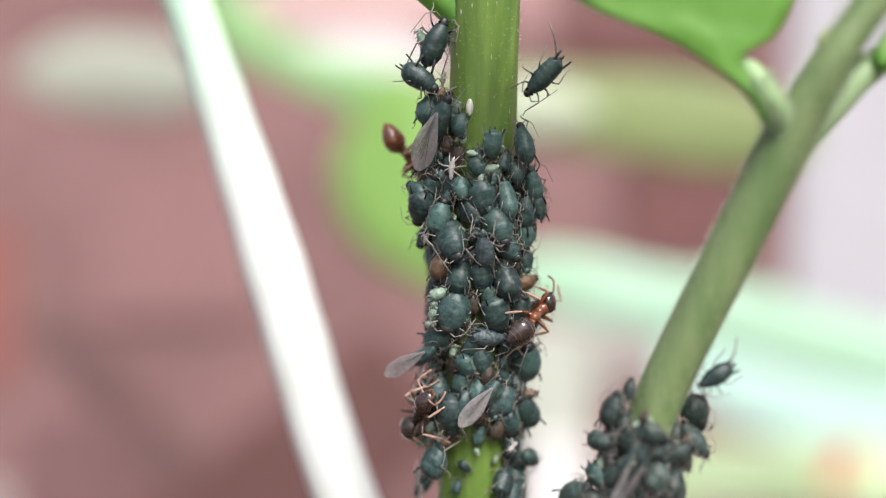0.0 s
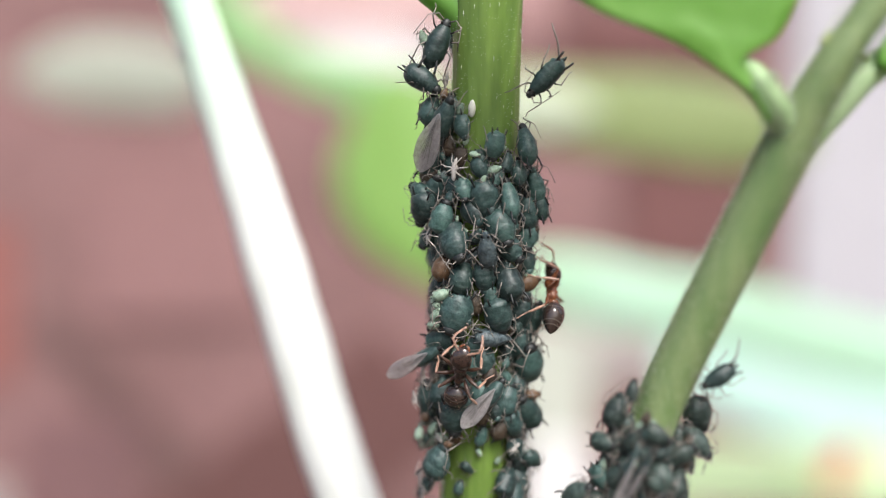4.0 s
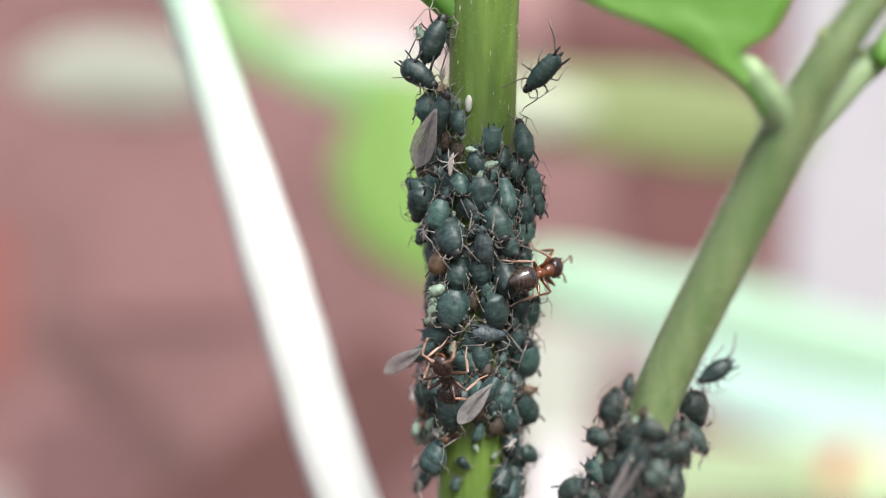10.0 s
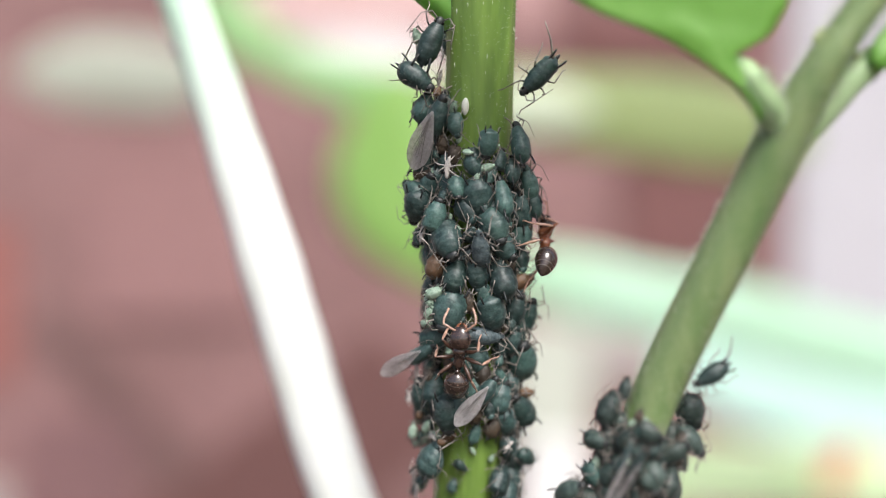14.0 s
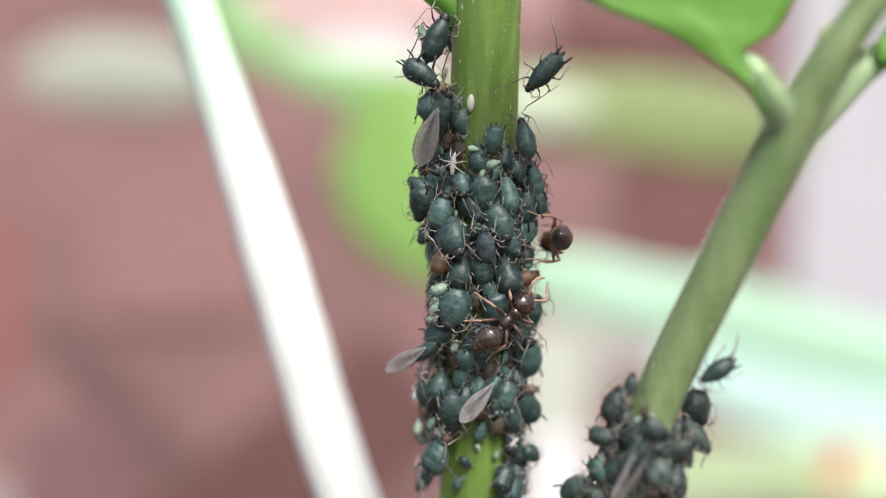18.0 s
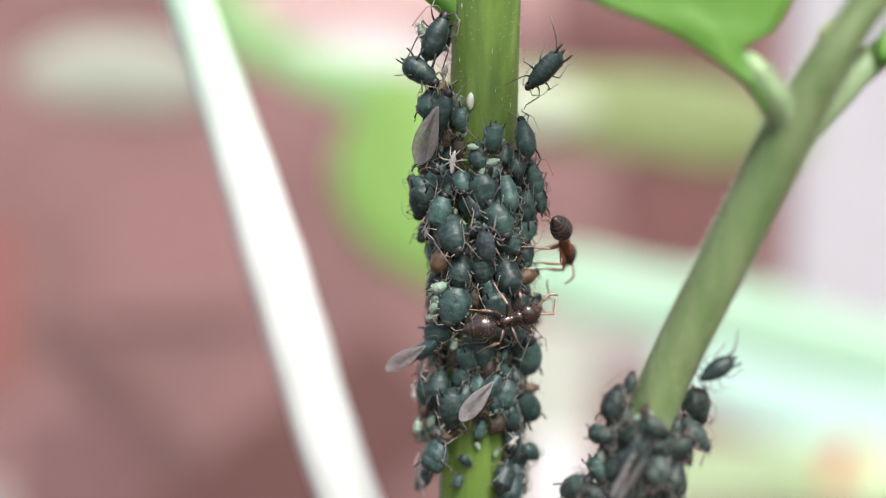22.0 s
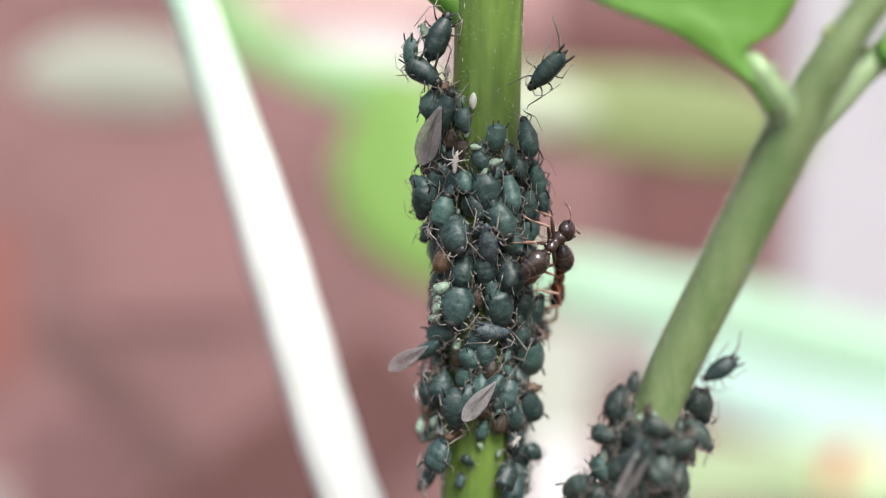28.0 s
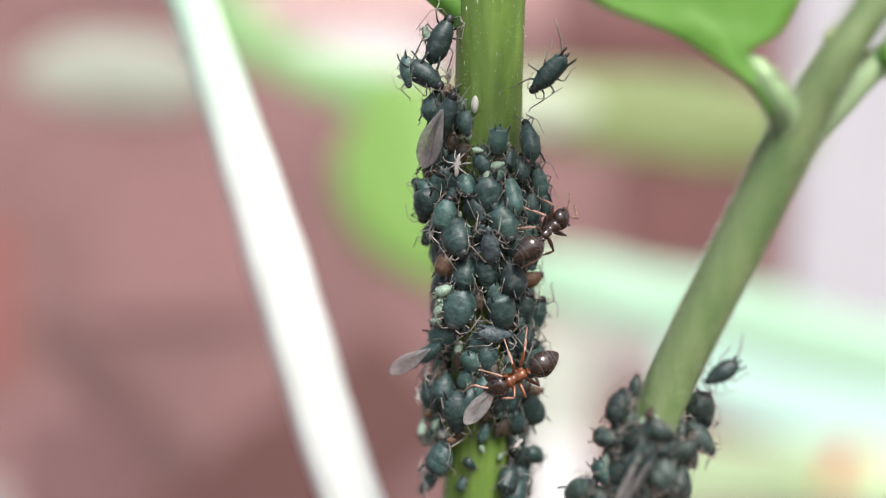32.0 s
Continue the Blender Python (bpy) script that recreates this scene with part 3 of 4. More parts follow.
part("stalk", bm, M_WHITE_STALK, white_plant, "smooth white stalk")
bm = bmesh.new()
pod(bm, [(-0.5, 0.02), (-0.25, 0.3), (0.1, 0.34), (0.5, 0.02)], 12, 12, 0.9, 0, 0, 1, 0.2)
bmesh.ops.scale(bm, vec=(MM * 1.9,) * 3, verts=bm.verts)
part("leaf_scar", bm, M_BLUR_BLUSH, white_plant, "small grey leaf scar", Matrix.Translation(mm(-18.95, 12.2, 314.4)) @ pose(0, 0, 0, 75, 0, 20))
for dx, dy in ((-1.5, -0.45), (1.6, -0.3)):
    bm = bmesh.new()
    tube(bm, [p + mm(dx, dy, 0) for p in smooth_line([mm(-23.4, 12.5, 330.43), mm(-18.8, 12.5, 318.11), mm(-15.95, 12.5, 309.9), mm(-13.3, 12.5, 301.68), mm(-10.78, 12.5, 293.47), mm(-8.32, 12.5, 285.26), mm(-3.45, 12.5, 270.88)], 40)], [0.26 * MM] * 40, 8)
    part("rib", bm, M_STALK_RIB, white_plant, "pale green raised rib")



# ---- aphids ----
def limb(keys, radii, seg=5, n=9, pale_from=2.0, pale_to=2.0):
    """A jointed leg; its faces between pale_from and pale_to of its length take the second material."""
    bm = bmesh.new()
    n = 2 * len(keys) - 1
    keys = [Vector(k) for k in keys]
    pts = [keys[i // 2] if i % 2 == 0 else (keys[i // 2] + keys[i // 2 + 1]) / 2 for i in range(n)]
    tube(bm, pts, [radii[0] + (radii[1] - radii[0]) * i / (n - 1) for i in range(n)], seg)
    if pale_from < 1:
        bm.faces.ensure_lookup_table()
        for i, f in enumerate(bm.faces):
            ringno = (i // seg) / (n - 1)
            if pale_from <= ringno < pale_to:
                f.material_index = 1
    return bm


M_CROWD = material("aphid_crowd", (0.007, 0.020, 0.017), (0.042, 0.080, 0.071), 0.36, 9000, 2500, 0.5)
APHID_LOOK = {
    "dark": (M_DARK, 0.365, "plump blue-black aphid with a dull waxy body"),
    "black": (M_BLACK, 0.36, "plump black aphid with a dull waxy body"),
    "teal": (M_TEAL, 0.355, "plump dark teal aphid with pale banded legs"),
    "grey": (M_GREY, 0.215, "slender blue-grey aphid with long pale legs"),
    "pale": (M_PALE, 0.30, "tiny pale green young aphid"),
    "mummy": (M_MUMMY, 0.40, "swollen tan-brown parasitised aphid"),
    "long": (M_DARK, 0.225, "narrow blue-black aphid with long thin legs"),
    "brown": (M_BROWN, 0.37, "dull brown parasitised aphid"),
    "slim": (M_TEAL, 0.26, "slender dark teal aphid with segmented back"),
}
LEG_SETS = (
    ((0.40, 0.42, 0.50, 0.66), (0.46, 0.12, 0.66, 0.06), (0.44, -0.16, 0.58, -0.58)),
    ((0.36, 0.48, 0.42, 0.74), (0.48, 0.06, 0.64, -0.14), (0.42, -0.20, 0.50, -0.66)),
    ((0.44, 0.36, 0.60, 0.54), (0.42, 0.18, 0.62, 0.26), (0.46, -0.10, 0.66, -0.46)),
)


def build_aphid(look_name, variant, place, wings=0):
    """One aphid, a millimetre long, head to +y and back to +z, with all its parts."""
    mat, half, label = APHID_LOOK[look_name]
    rnd = random.Random(variant * 7 + len(look_name))
    name, category = ("winged_aphid", "aphid") if wings else ("aphid", "aphid")
    if wings:
        label = "dark winged aphid with grey translucent wings"
    ob = thing(name, label, category, "aphid colony", place)
    bm = bmesh.new()
    girth, rump = 0.94 + 0.05 * (variant % 3), 0.70 + 0.05 * (variant % 4)
    pod(bm, [(-0.57, 0.0), (-0.53, half * rump * 0.46), (-0.44, half * rump), (-0.26, half * girth), (-0.06, half), (0.10, half * 0.92), (0.22, half * 0.74), (0.32, half * 0.56), (0.38, half * 0.40), (0.43, 0.0)], 22, 30, 0.84, 0.0, 0.022, 8, 0.05, variant * 3.1)
    # shallow pits along the back
    for v in bm.verts:
        v.co.z += 0.004 * math.sin(v.co.y * 42) * max(0, v.co.z) / half
        rim = max(0.0, 1 - abs(v.co.z) / (0.22 * half))
        v.co.x += math.copysign(0.016 * rim * (1 + 0.5 * math.sin(v.co.y * 42)), v.co.x) if abs(v.co.x) > 0.3 * half else 0
        v.co *= 1 + 0.03 * noise.noise(v.co * 5 + Vector((variant, 0, 0))) + 0.008 * noise.noise(v.co * 16 + Vector((0, variant, 0)))
    skin = [(v.co.copy(), Vector((v.co.x, 0.3 * (v.co.y + 0.1), v.co.z)).normalized()) for v in rnd.sample(list(bm.verts), 40) if v.co.z > -0.05]
    for p, nrm in skin[:12]:
        tube(bm, [p - nrm * 0.01, p + (nrm + Vector((0, -0.5, 0))).normalized() * 0.065], [0.005, 0.002], 3)
    part("abdomen", bm, mat, ob)
    bm = bmesh.new()
    pod(bm, [(0.27, 0.06), (0.36, half * 0.46), (0.45, half * 0.44), (0.52, half * 0.25), (0.54, 0.0)], 14, 12, 0.75)
    head = part("head", bm, M_LIMB if look_name in ("dark", "slim", "teal", "long", "black") and variant != 1 else mat, ob)
    for s in (-1, 1):
        bm = bmesh.new()
        bmesh.ops.create_uvsphere(bm, u_segments=8, v_segments=6, radius=0.032)
        part("eye", bm, M_EYE, head, place=pose(s * half * 0.36, 0.41, 0.05))
        a = s * (0.30 + 0.12 * rnd.random())
        bm = limb([(s * 0.06, 0.47, 0.05), (a * 0.5, 0.55, 0.14), (a * 0.95, 0.42, 0.20), (a * 1.25, 0.10 - 0.2 * rnd.random(), 0.20)], (0.016, 0.008), 5, 8)
        part("antenna", bm, M_LIMB_PALE, head)
        bm = limb([(s * half * 0.52, -0.36, half * 0.40), (s * half * 0.68, -0.50, half * 0.56), (s * half * 0.76, -0.66, half * 0.64)], (0.030, 0.024), 7, 5)
        part("cornicle", bm, M_LIMB, ob)
        for i, (kx, ky, ex, ey) in enumerate(LEG_SETS[variant % 3]):
            kx, ex = kx * 0.76, ex * 0.64
            j = 0.10 * (rnd.random() - 0.5)
            root = (0.24, 0.10, -0.06)[i]
            keys = [(s * half * 0.5, root, -0.12), (s * (kx - 0.08), (root + ky) / 2, 0.04), (s * kx, ky + j, 0.12), (s * (kx + ex) / 2, (ky + ey) / 2 + j, -0.05),
                    (s * ex, ey + j, -0.24), (s * (ex + 0.05), ey + j + (0.08 if i == 0 else -0.08), -0.28)]
            part("leg", limb(keys, (0.021, 0.010) if look_name in ("long", "grey") else (0.024, 0.012), 6, 11, 0.12, 0.92), [M_LIMB, M_LIMB_PALE], ob)
    bm = bmesh.new()
    pod(bm, [(-0.69, 0.01), (-0.64, 0.032), (-0.56, 0.045), (-0.50, 0.02)], 8, 6, 0.8)
    part("tail", bm, M_LIMB, ob)
    for s in (-1, 1)[:wings]:
        keys = [(s * 0.10, 0.15, 0.34, 0.04), (s * 0.12, -0.25, 0.40 + 0.03 * s, 0.26), (s * 0.14, -0.62, 0.42 + 0.03 * s, 0.40), (s * 0.16, -1.05, 0.38 + 0.03 * s, 0.37), (s * 0.16, -1.30, 0.36, 0.16), (s * 0.16, -1.36, 0.36, 0.03)]
        bm = blade([(k[0] / MM, k[1] / MM, k[2] / MM, k[3] / MM) for k in keys], None, thick=8, lengthwise=16, across=8, cup=0.04, ref=(0, 0, 1))
        wing = part("wing", bm, M_WING, ob, "grey translucent wing")
        for f in (-0.6, 0.0, 0.3, 0.6, 0.95):
            line = [(s * (0.10 + 0.02 * f), 0.13, 0.36), (s * (0.14 + 0.08 * f), -0.4, 0.43), (s * (0.12 + 0.26 * f), -1.0 + 0.15 * f, 0.44)]
            part("vein", limb(line, (0.010, 0.006), 4, 8), M_VEIN, wing)
    return ob


APHIDS = {}


def aphid(look_name, place, size, wide=1.0, variant=None, wings=0):
    """An aphid of that length in mm at a place, copied from the first of its look."""
    if variant is None:
        variant = len(APHIDS.setdefault("count", [])) % 5
    APHIDS.setdefault("count", []).append(0)
    key = (look_name, variant, wings)
    if key not in APHIDS:
        APHIDS[key] = build_aphid(look_name, variant, Matrix.Identity(4), wings)
        ob = APHIDS[key]
    else:
        ob = copy_thing(APHIDS[key], Matrix.Identity(4))
    s = size * (1.21 if look_name in ("dark", "teal", "black") else 1.05) * MM
    ob.matrix_basis = place @ Matrix.Diagonal((s * wide, s, s * (0.5 + 0.5 * wide), 1))
    return ob


taken = []


def on_main(look_name, x, z, size, turn, wide=1.0, out=0.85, lift=0.0, roll=0.0, wings=0, stand=0.5):
    """An aphid on the thick stem."""
    m = MAIN.perch(x, z, turn, out, stand=stand) @ pose(0, 0, 0, lift + 6 + 24 * math.sin(x * 37 + z * 11), roll + 26 * math.sin(x * 23 - z * 17), 0)
    taken.append(m.translation / MM)
    return aphid(look_name, m, size, wide, wings=wings)


def on_side(look_name, x, z, size, turn, wide=1.0, out=0.6, lift=0.0, roll=0.0, wings=0, stand=0.5):
    """An aphid on the thin leaning stem."""
    m = FOOT.perch(x, z, turn, out, stand=stand) @ pose(0, 0, 0, lift + 6 + 24 * math.sin(x * 37 + z * 11), roll + 26 * math.sin(x * 23 - z * 17), 0)
    taken.append(m.translation / MM)
    return aphid(look_name, m, size, wide, wings=wings)


def raised_leg(ob, lean, length):
    """A hind leg held straight up into the air from the rump."""
    turn = ob.matrix_basis.to_3x3()
    root = Vector((0.06, -0.46, 0.10))
    way = turn.inverted() @ (Vector((lean, -0.1, 1.0)) * length * MM)
    bend = turn.inverted() @ (Vector((0.12, 0, 0)) * MM)
    part("leg", limb([root, root + way * 0.5 + bend, root + way], (0.026, 0.012), 6), M_LIMB_PALE, ob, "pale hind leg held straight up")


on_main("long", -0.5, 311.6, 2.55, 24, 1.05, 1.1, 4, stand=0.8)
on_main("pale", -1.32, 311.89, 0.84, -20)
on_main("dark", -1.33, 309.5, 1.88, 128, 0.78, 1.6, -4, stand=0.85)
raised_leg(on_main("long", 5.4, 309.42, 2.5, 225, 0.95, 1.9, -4, stand=0.9), -0.22, 2.1)
on_main("teal", -0.94, 307.97, 1.43, 20)
on_main("dark", -0.13, 307.35, 2.02, 24, 0.7, 1.2, wings=1, stand=0.95)
on_main("teal", 0.85, 306.75, 1.19, 160)
on_main("pale", 0.75, 307.78, 0.69, 30)
on_main("teal", 2.63, 305.67, 1.31, 185, 1.05)
on_main("teal", 4.44, 305.93, 1.9, -6, 0.68, 1.1)
on_main("dark", -0.88, 305.14, 1.64, 30)
on_main("brown", -0.95, 304.24, 1.31, 80, 1, 0.7)
on_main("brown", 0.13, 305.84, 1.09, 20, 1, 0.7)
on_main("brown", 0.76, 305.08, 1.14, 190, 0.9, 0.8)
on_main("pale", 1.07, 306.06, 0.53, 40)
on_main("pale", 1.54, 305.27, 0.56, 100)
on_main("dark", 1.86, 304.47, 1.07, 150, 1, 0.7)
on_main("pale", 2.64, 304.43, 0.75, 70)
on_main("pale", 2.01, 303.87, 0.53, 200)
on_main("slim", 3.5, 302.87, 2.15, -3, 0.9, 1.1)
on_main("teal", 4.05, 304.43, 1.27, 10, 0.9, 0.8)
on_main("slim", 5.07, 303.68, 1.87, -20, 1.0, 1.3)
on_main("teal", 0.92, 303.29, 1.14, 175, 1, 0.9)
on_main("dark", 0.19, 303, 0.7, 20)
on_main("teal", -1.61, 303.32, 1.25, -60, 1, 1.2)
on_main("dark", -0.69, 303.49, 1.58, 30, 1, 0.8)
on_main("dark", 2.16, 302.67, 1.97, 170, 1, 0.5)
on_main("dark", -1.42, 302.27, 1.71, 205, 1, 1.4)
on_main("teal", -0.26, 301.88, 1.53, 20, 1, 1.3)
on_main("dark", 4.64, 302.24, 1.82, -15, 0.8, 0.9)
on_main("slim", 5.4, 302.6, 1.65, -10, 1, 1.2)
on_main("dark", 1.46, 302, 1.4, 130, 1, 0.6)
on_main("teal", 3.09, 301.14, 1.77, 165, 1.05, 1.2)
on_main("dark", 0.41, 300.29, 1.97, 150, 1.05, 1.1)
on_main("grey", 2.23, 299.94, 2.07, 2, 1.1, 1.5)
on_main("teal", 4.67, 300.75, 1.5, 190, 1, 0.9)
on_main("dark", 1.65, 300.73, 0.82, 20)
on_main("dark", 3.55, 300.03, 1.66, 130, 0.95, 0.9)
on_main("dark", -1.05, 300.69, 1.32, 220, 1, 1.2)
on_main("mummy", -0.26, 299.01, 1.48, 18, 0.9, 1.3)
on_main("teal", 0.86, 298.53, 1.6, 12, 1, 0.9)
on_main("dark", 2.14, 298.37, 1.53, 175, 1, 0.8)
on_main("dark", 3.46, 298.37, 2.05, -8, 0.85, 1.0)
on_main("mummy", 4.85, 298.05, 1.2, 60, 1, 0.8)
on_main("brown", 1.64, 296.89, 1.22, 5, 0.8, 0.7)
on_main("teal", 2.5, 297.12, 1.41, 175, 0.75, 0.8)
on_main("teal", 4.64, 299.31, 1.32, 170, 1, 0.8)
on_main("dark", 0.45, 296.32, 1.99, 200, 1.1, 1.2)
on_main("dark", 2.95, 296.15, 1.79, 165, 1.05, 1.0)
on_main("slim", 5.12, 295.98, 2.13, 8, 1.05, 1.3)
on_main("dark", 4.3, 296.36, 1.77, 15, 0.9, 0.8)
on_main("pale", -0.3, 297.45, 1.05, 70, 1, 1.7)
on_main("pale", -0.7, 297.0, 0.8, -50, 1, 1.7)
on_main("pale", -0.75, 295.65, 0.8, 75, 1, 1.7)
on_main("mummy", 0.1, 288.7, 0.55, 80, 1, 1.2)
on_main("mummy", -1.25, 290.15, 0.6, 20, 1, 1.4)
on_main("mummy", -0.15, 308.75, 0.55, 30, 1, 1.0)
on_main("pale", -0.6, 296.3, 0.9, 30, 1, 1.7)
on_main("teal", -0.26, 294.75, 1.57, 80, 1, 1.0)
on_main("grey", 2.63, 294.96, 1.93, 92, 1.1, 1.0)
on_main("teal", 4.86, 293.38, 2.2, -30, 1.0, 1.2)
on_main("dark", 4.14, 294.61, 1.45, 10, 0.9, 0.8)
on_main("dark", -1.05, 293.9, 1.75, 58, 0.56, 1.6, wings=1, stand=0.95)
on_main("dark", -1.14, 291.28, 1.87, 25, 0.86, 1.2)
on_main("dark", -0.36, 291.79, 1.65, 10, 0.9, 0.9)
on_main("dark", 0.39, 290.33, 1.89, 175, 1.0, 1.1)
on_main("dark", -0.53, 287.67, 1.78, 30, 1.1, 1.3)
on_main("teal", 4.75, 290.43, 2.0, -42, 0.9, 1.2)
on_main("mummy", 5.1, 291.4, 0.85, 75, 1, 0.9)
on_main("dark", 2.64, 291.86, 1.6, 38, 0.66, 1.3, wings=1, stand=0.95)
on_main("brown", 2.46, 292.75, 1.29, 10, 0.9, 0.8)
on_main("brown", 0.62, 293.36, 1.17, 20, 1, 0.7)
on_main("dark", 3.48, 291.33, 1.58, 20, 1, 0.7)
on_main("dark", 3.84, 289.7, 1.46, 160, 1, 0.8)
on_main("brown", 3.1, 289.5, 1.25, 15, 1, 0.6)
on_main("dark", 4.05, 288.47, 1.34, 30, 1, 0.7)
on_main("teal", 5.15, 287.47, 1.16, 120, 1, 1.1)
on_main("teal", 4.38, 287.07, 1.36, 160, 1, 0.8)
on_main("pale", -0.91, 288.93, 1.14, 30, 1, 0.9)
on_main("pale", -1.63, 289.16, 0.95, 0, 1, 1.2)
on_main("pale", -1.22, 288.36, 0.88, 80, 1, 1.1)
on_main("teal", 1.19, 287.18, 0.73, 140, 1, 0.3)
on_main("teal", 0.73, 285.98, 0.73, 20, 1, 0.3)
on_main("teal", -1.33, 285.61, 1.09, 200, 1, 1.1)
on_main("dark", 3.89, 285.54, 1.68, 20, 1, 0.8)
on_main("teal", 1.98, 291.92, 1.3, 20, 1, 0.7)
on_main("dark", 1.65, 294.54, 1.42, 10, 1, 0.6)
on_main("teal", 1.25, 293.2, 1.25, 160, 1, 0.8)
on_main("dark", 1.15, 291.2, 1.4, 20, 1, 0.8)
on_main("brown", 2.0, 290.4, 1.15, 30, 1, 0.8)
on_main("dark", 2.14, 293.55, 1.49, 170, 1, 0.6)
on_main("teal", 0.95, 292.3, 1.2, 30, 1, 0.6)
on_main("teal", 1.95, 305.0, 0.95, 150, 1, 0.5)
on_main("dark", 3.35, 304.95, 1.0, 20, 1, 0.5)
on_main("teal", 2.75, 304.0, 1.0, 200, 1, 0.6)
on_main("pale", 3.15, 305.65, 0.45, 60, 1, 0.4)
on_main("dark", 2.75, 290.75, 1.2, 160, 1, 0.6)
on_main("mummy", 0.1, 290.0, 0.7, 60, 1, 0.8)
on_main("pale", 1.9, 288.1, 0.45, 150, 1, 0.3)
on_main("pale", 3.0, 287.6, 0.5, 30, 1, 0.4)
raised_leg(on_side("long", 14.1, 293.3, 1.8, 238, 1.1, 1.5, -6, stand=0.95), 0.25, 1.5)
on_side("black", 8.93, 291.52, 1.51, 20, 1.0, 1.0)
on_side("black", 8.29, 289.74, 1.21, 100, 1, 1.2)
on_side("black", 9.73, 292.61, 0.92, 10, 0.9, 0.8)
on_side("black", 13.45, 291.2, 1.6, 150, 1.0, 1.0)
on_side("black", 13.27, 289.67, 1.58, 150, 1.05, 0.9)
on_side("black", 9.76, 290, 1.27, 20, 1.0, 0.8)
on_side("black", 10.85, 290.32, 1.26, 100, 1.1, 0.8)
on_side("black", 12.35, 289.28, 1.28, 60, 1, 0.8)
on_side("black", 8.98, 288.04, 1.37, 30, 1, 0.8)
on_side("black", 11.03, 288, 1.53, 170, 1, 0.9)
on_side("black", 12.06, 287.7, 1.28, 20, 1, 0.9)
on_side("pale", 8.3, 288.55, 0.7, 20, 1.1, 0.7)
on_side("teal", 8.15, 287.75, 1.2, 160, 1.0, 0.8)
on_side("black", 7.9, 286.5, 1.45, 110, 1, 1.0)
on_side("black", 6.93, 287.07, 1.79, 75, 0.8, 2.4)
on_side("dark", 9.45, 289.2, 1.5, 26, 0.26, 1.7, wings=1, stand=0.95)
on_side("dark", 10.1, 289.0, 1.6, 26, 0.26, 1.6, wings=1, stand=0.95)
on_side("pale", 10.67, 290.93, 0.65, 120, 1, 0.3)
on_side("pale", 10.13, 290.76, 0.56, 40, 1, 0.3)
on_main("pale", -0.8, 289.46, 0.86, 40, 1, 1.1)
on_main("pale", -0.23, 288.96, 0.79, 100, 1, 0.9)
on_main("pale", -1.36, 289.79, 0.75, 10, 1, 1.2)
on_main("mummy", 0.53, 288.99, 0.85, 60, 0.9, 0.7)
on_main("pale", 0.52, 294.14, 0.71, 20, 1, 0.9)


behind = []


def crowd(axis, z0, z1, count, gap, seed, keep_clear, looks, outs=(0.25, 0.8), sizes=(1.2, 1.7)):
    """The rest of the colony: aphids all round the stem wherever there is room between those set by hand."""
    rnd = random.Random(seed)
    made = 0
    for _ in range(count * 14):
        if made >= count:
            break
        z = rnd.uniform(z0, z1)
        an = rnd.uniform(0, 2 * math.pi)
        out = rnd.uniform(*outs)
        r = axis.r + out
        c = axis.at(z)
        p = c + axis.side * (math.sin(an) * r) + Vector((0, -math.cos(an) * r, 0))
        if keep_clear(p, an) or any((p - q).length < gap for q in taken):
            continue
        m = axis.perch(p.x, p.z, rnd.choice((0, 180)) + rnd.uniform(-50, 50), out, back=math.cos(an) < 0)
        taken.append(p)
        look_name = rnd.choice(looks)
        size = rnd.uniform(*sizes) * (0.6 if look_name == "pale" else 1)
        m = m @ pose(0, 0, 0, rnd.uniform(-12, 25), rnd.uniform(-15, 15), 0)
        if math.cos(an) < -0.2:
            behind.append(m @ Matrix.Scale(size * 1.08 * MM, 4))
        else:
            aphid(look_name, m, size)
            made += 1


def bare_main(p, an):
    front = math.cos(an)
    u = p.x - MAIN.at(p.z).x
    if p.z > 305.5 and u > -1.0 or p.z > 304.6 and u > 0.3:
        return True
    if p.z < 287.0 and u < 1.6:
        return True
    return p.z < 289.2 and front > -0.05 and -2.1 < u < 1.6


def colony_rest():
    """The aphids on the far side of both stems, joined: bodies, heads and legs."""
    source = APHIDS[("dark", 0, 0)]
    verts, faces = [], []
    for m in behind:
        for piece in source.children:
            if piece.name.split(".")[0] not in ("abdomen", "head", "leg"):
                continue
            base = len(verts)
            verts += [tuple(m @ v.co) for v in piece.data.vertices]
            faces += [tuple(base + i for i in p.vertices) for p in piece.data.polygons]
    me = bpy.data.meshes.new("aphid_cluster")
    me.from_pydata(verts, [], faces)
    me.polygons.foreach_set("use_smooth", [True] * len(me.polygons))
    me.materials.append(M_CROWD)
    tagged(new("aphid_cluster", me), "dense cluster of blue-black aphids round the far side of the stems", "aphid colony", kind="stuff")



# ---- eggs and shed skins ----
def egg(x, z, size, turn):
    bm = bmesh.new()
    pod(bm, [(-0.5, 0.02), (-0.25, 0.19), (0.1, 0.22), (0.5, 0.02)], 12, 12, 0.9)
    taken.append(MAIN.perch(x, z, turn, 0.4).translation / MM)
    m = MAIN.perch(x, z, turn, 0.18) @ Matrix.Scale(size * MM, 4)
    return thing("insect_egg", "smooth white oval egg stuck to the green stem", "egg", place=m, bm=bm, mat=M_EGG)


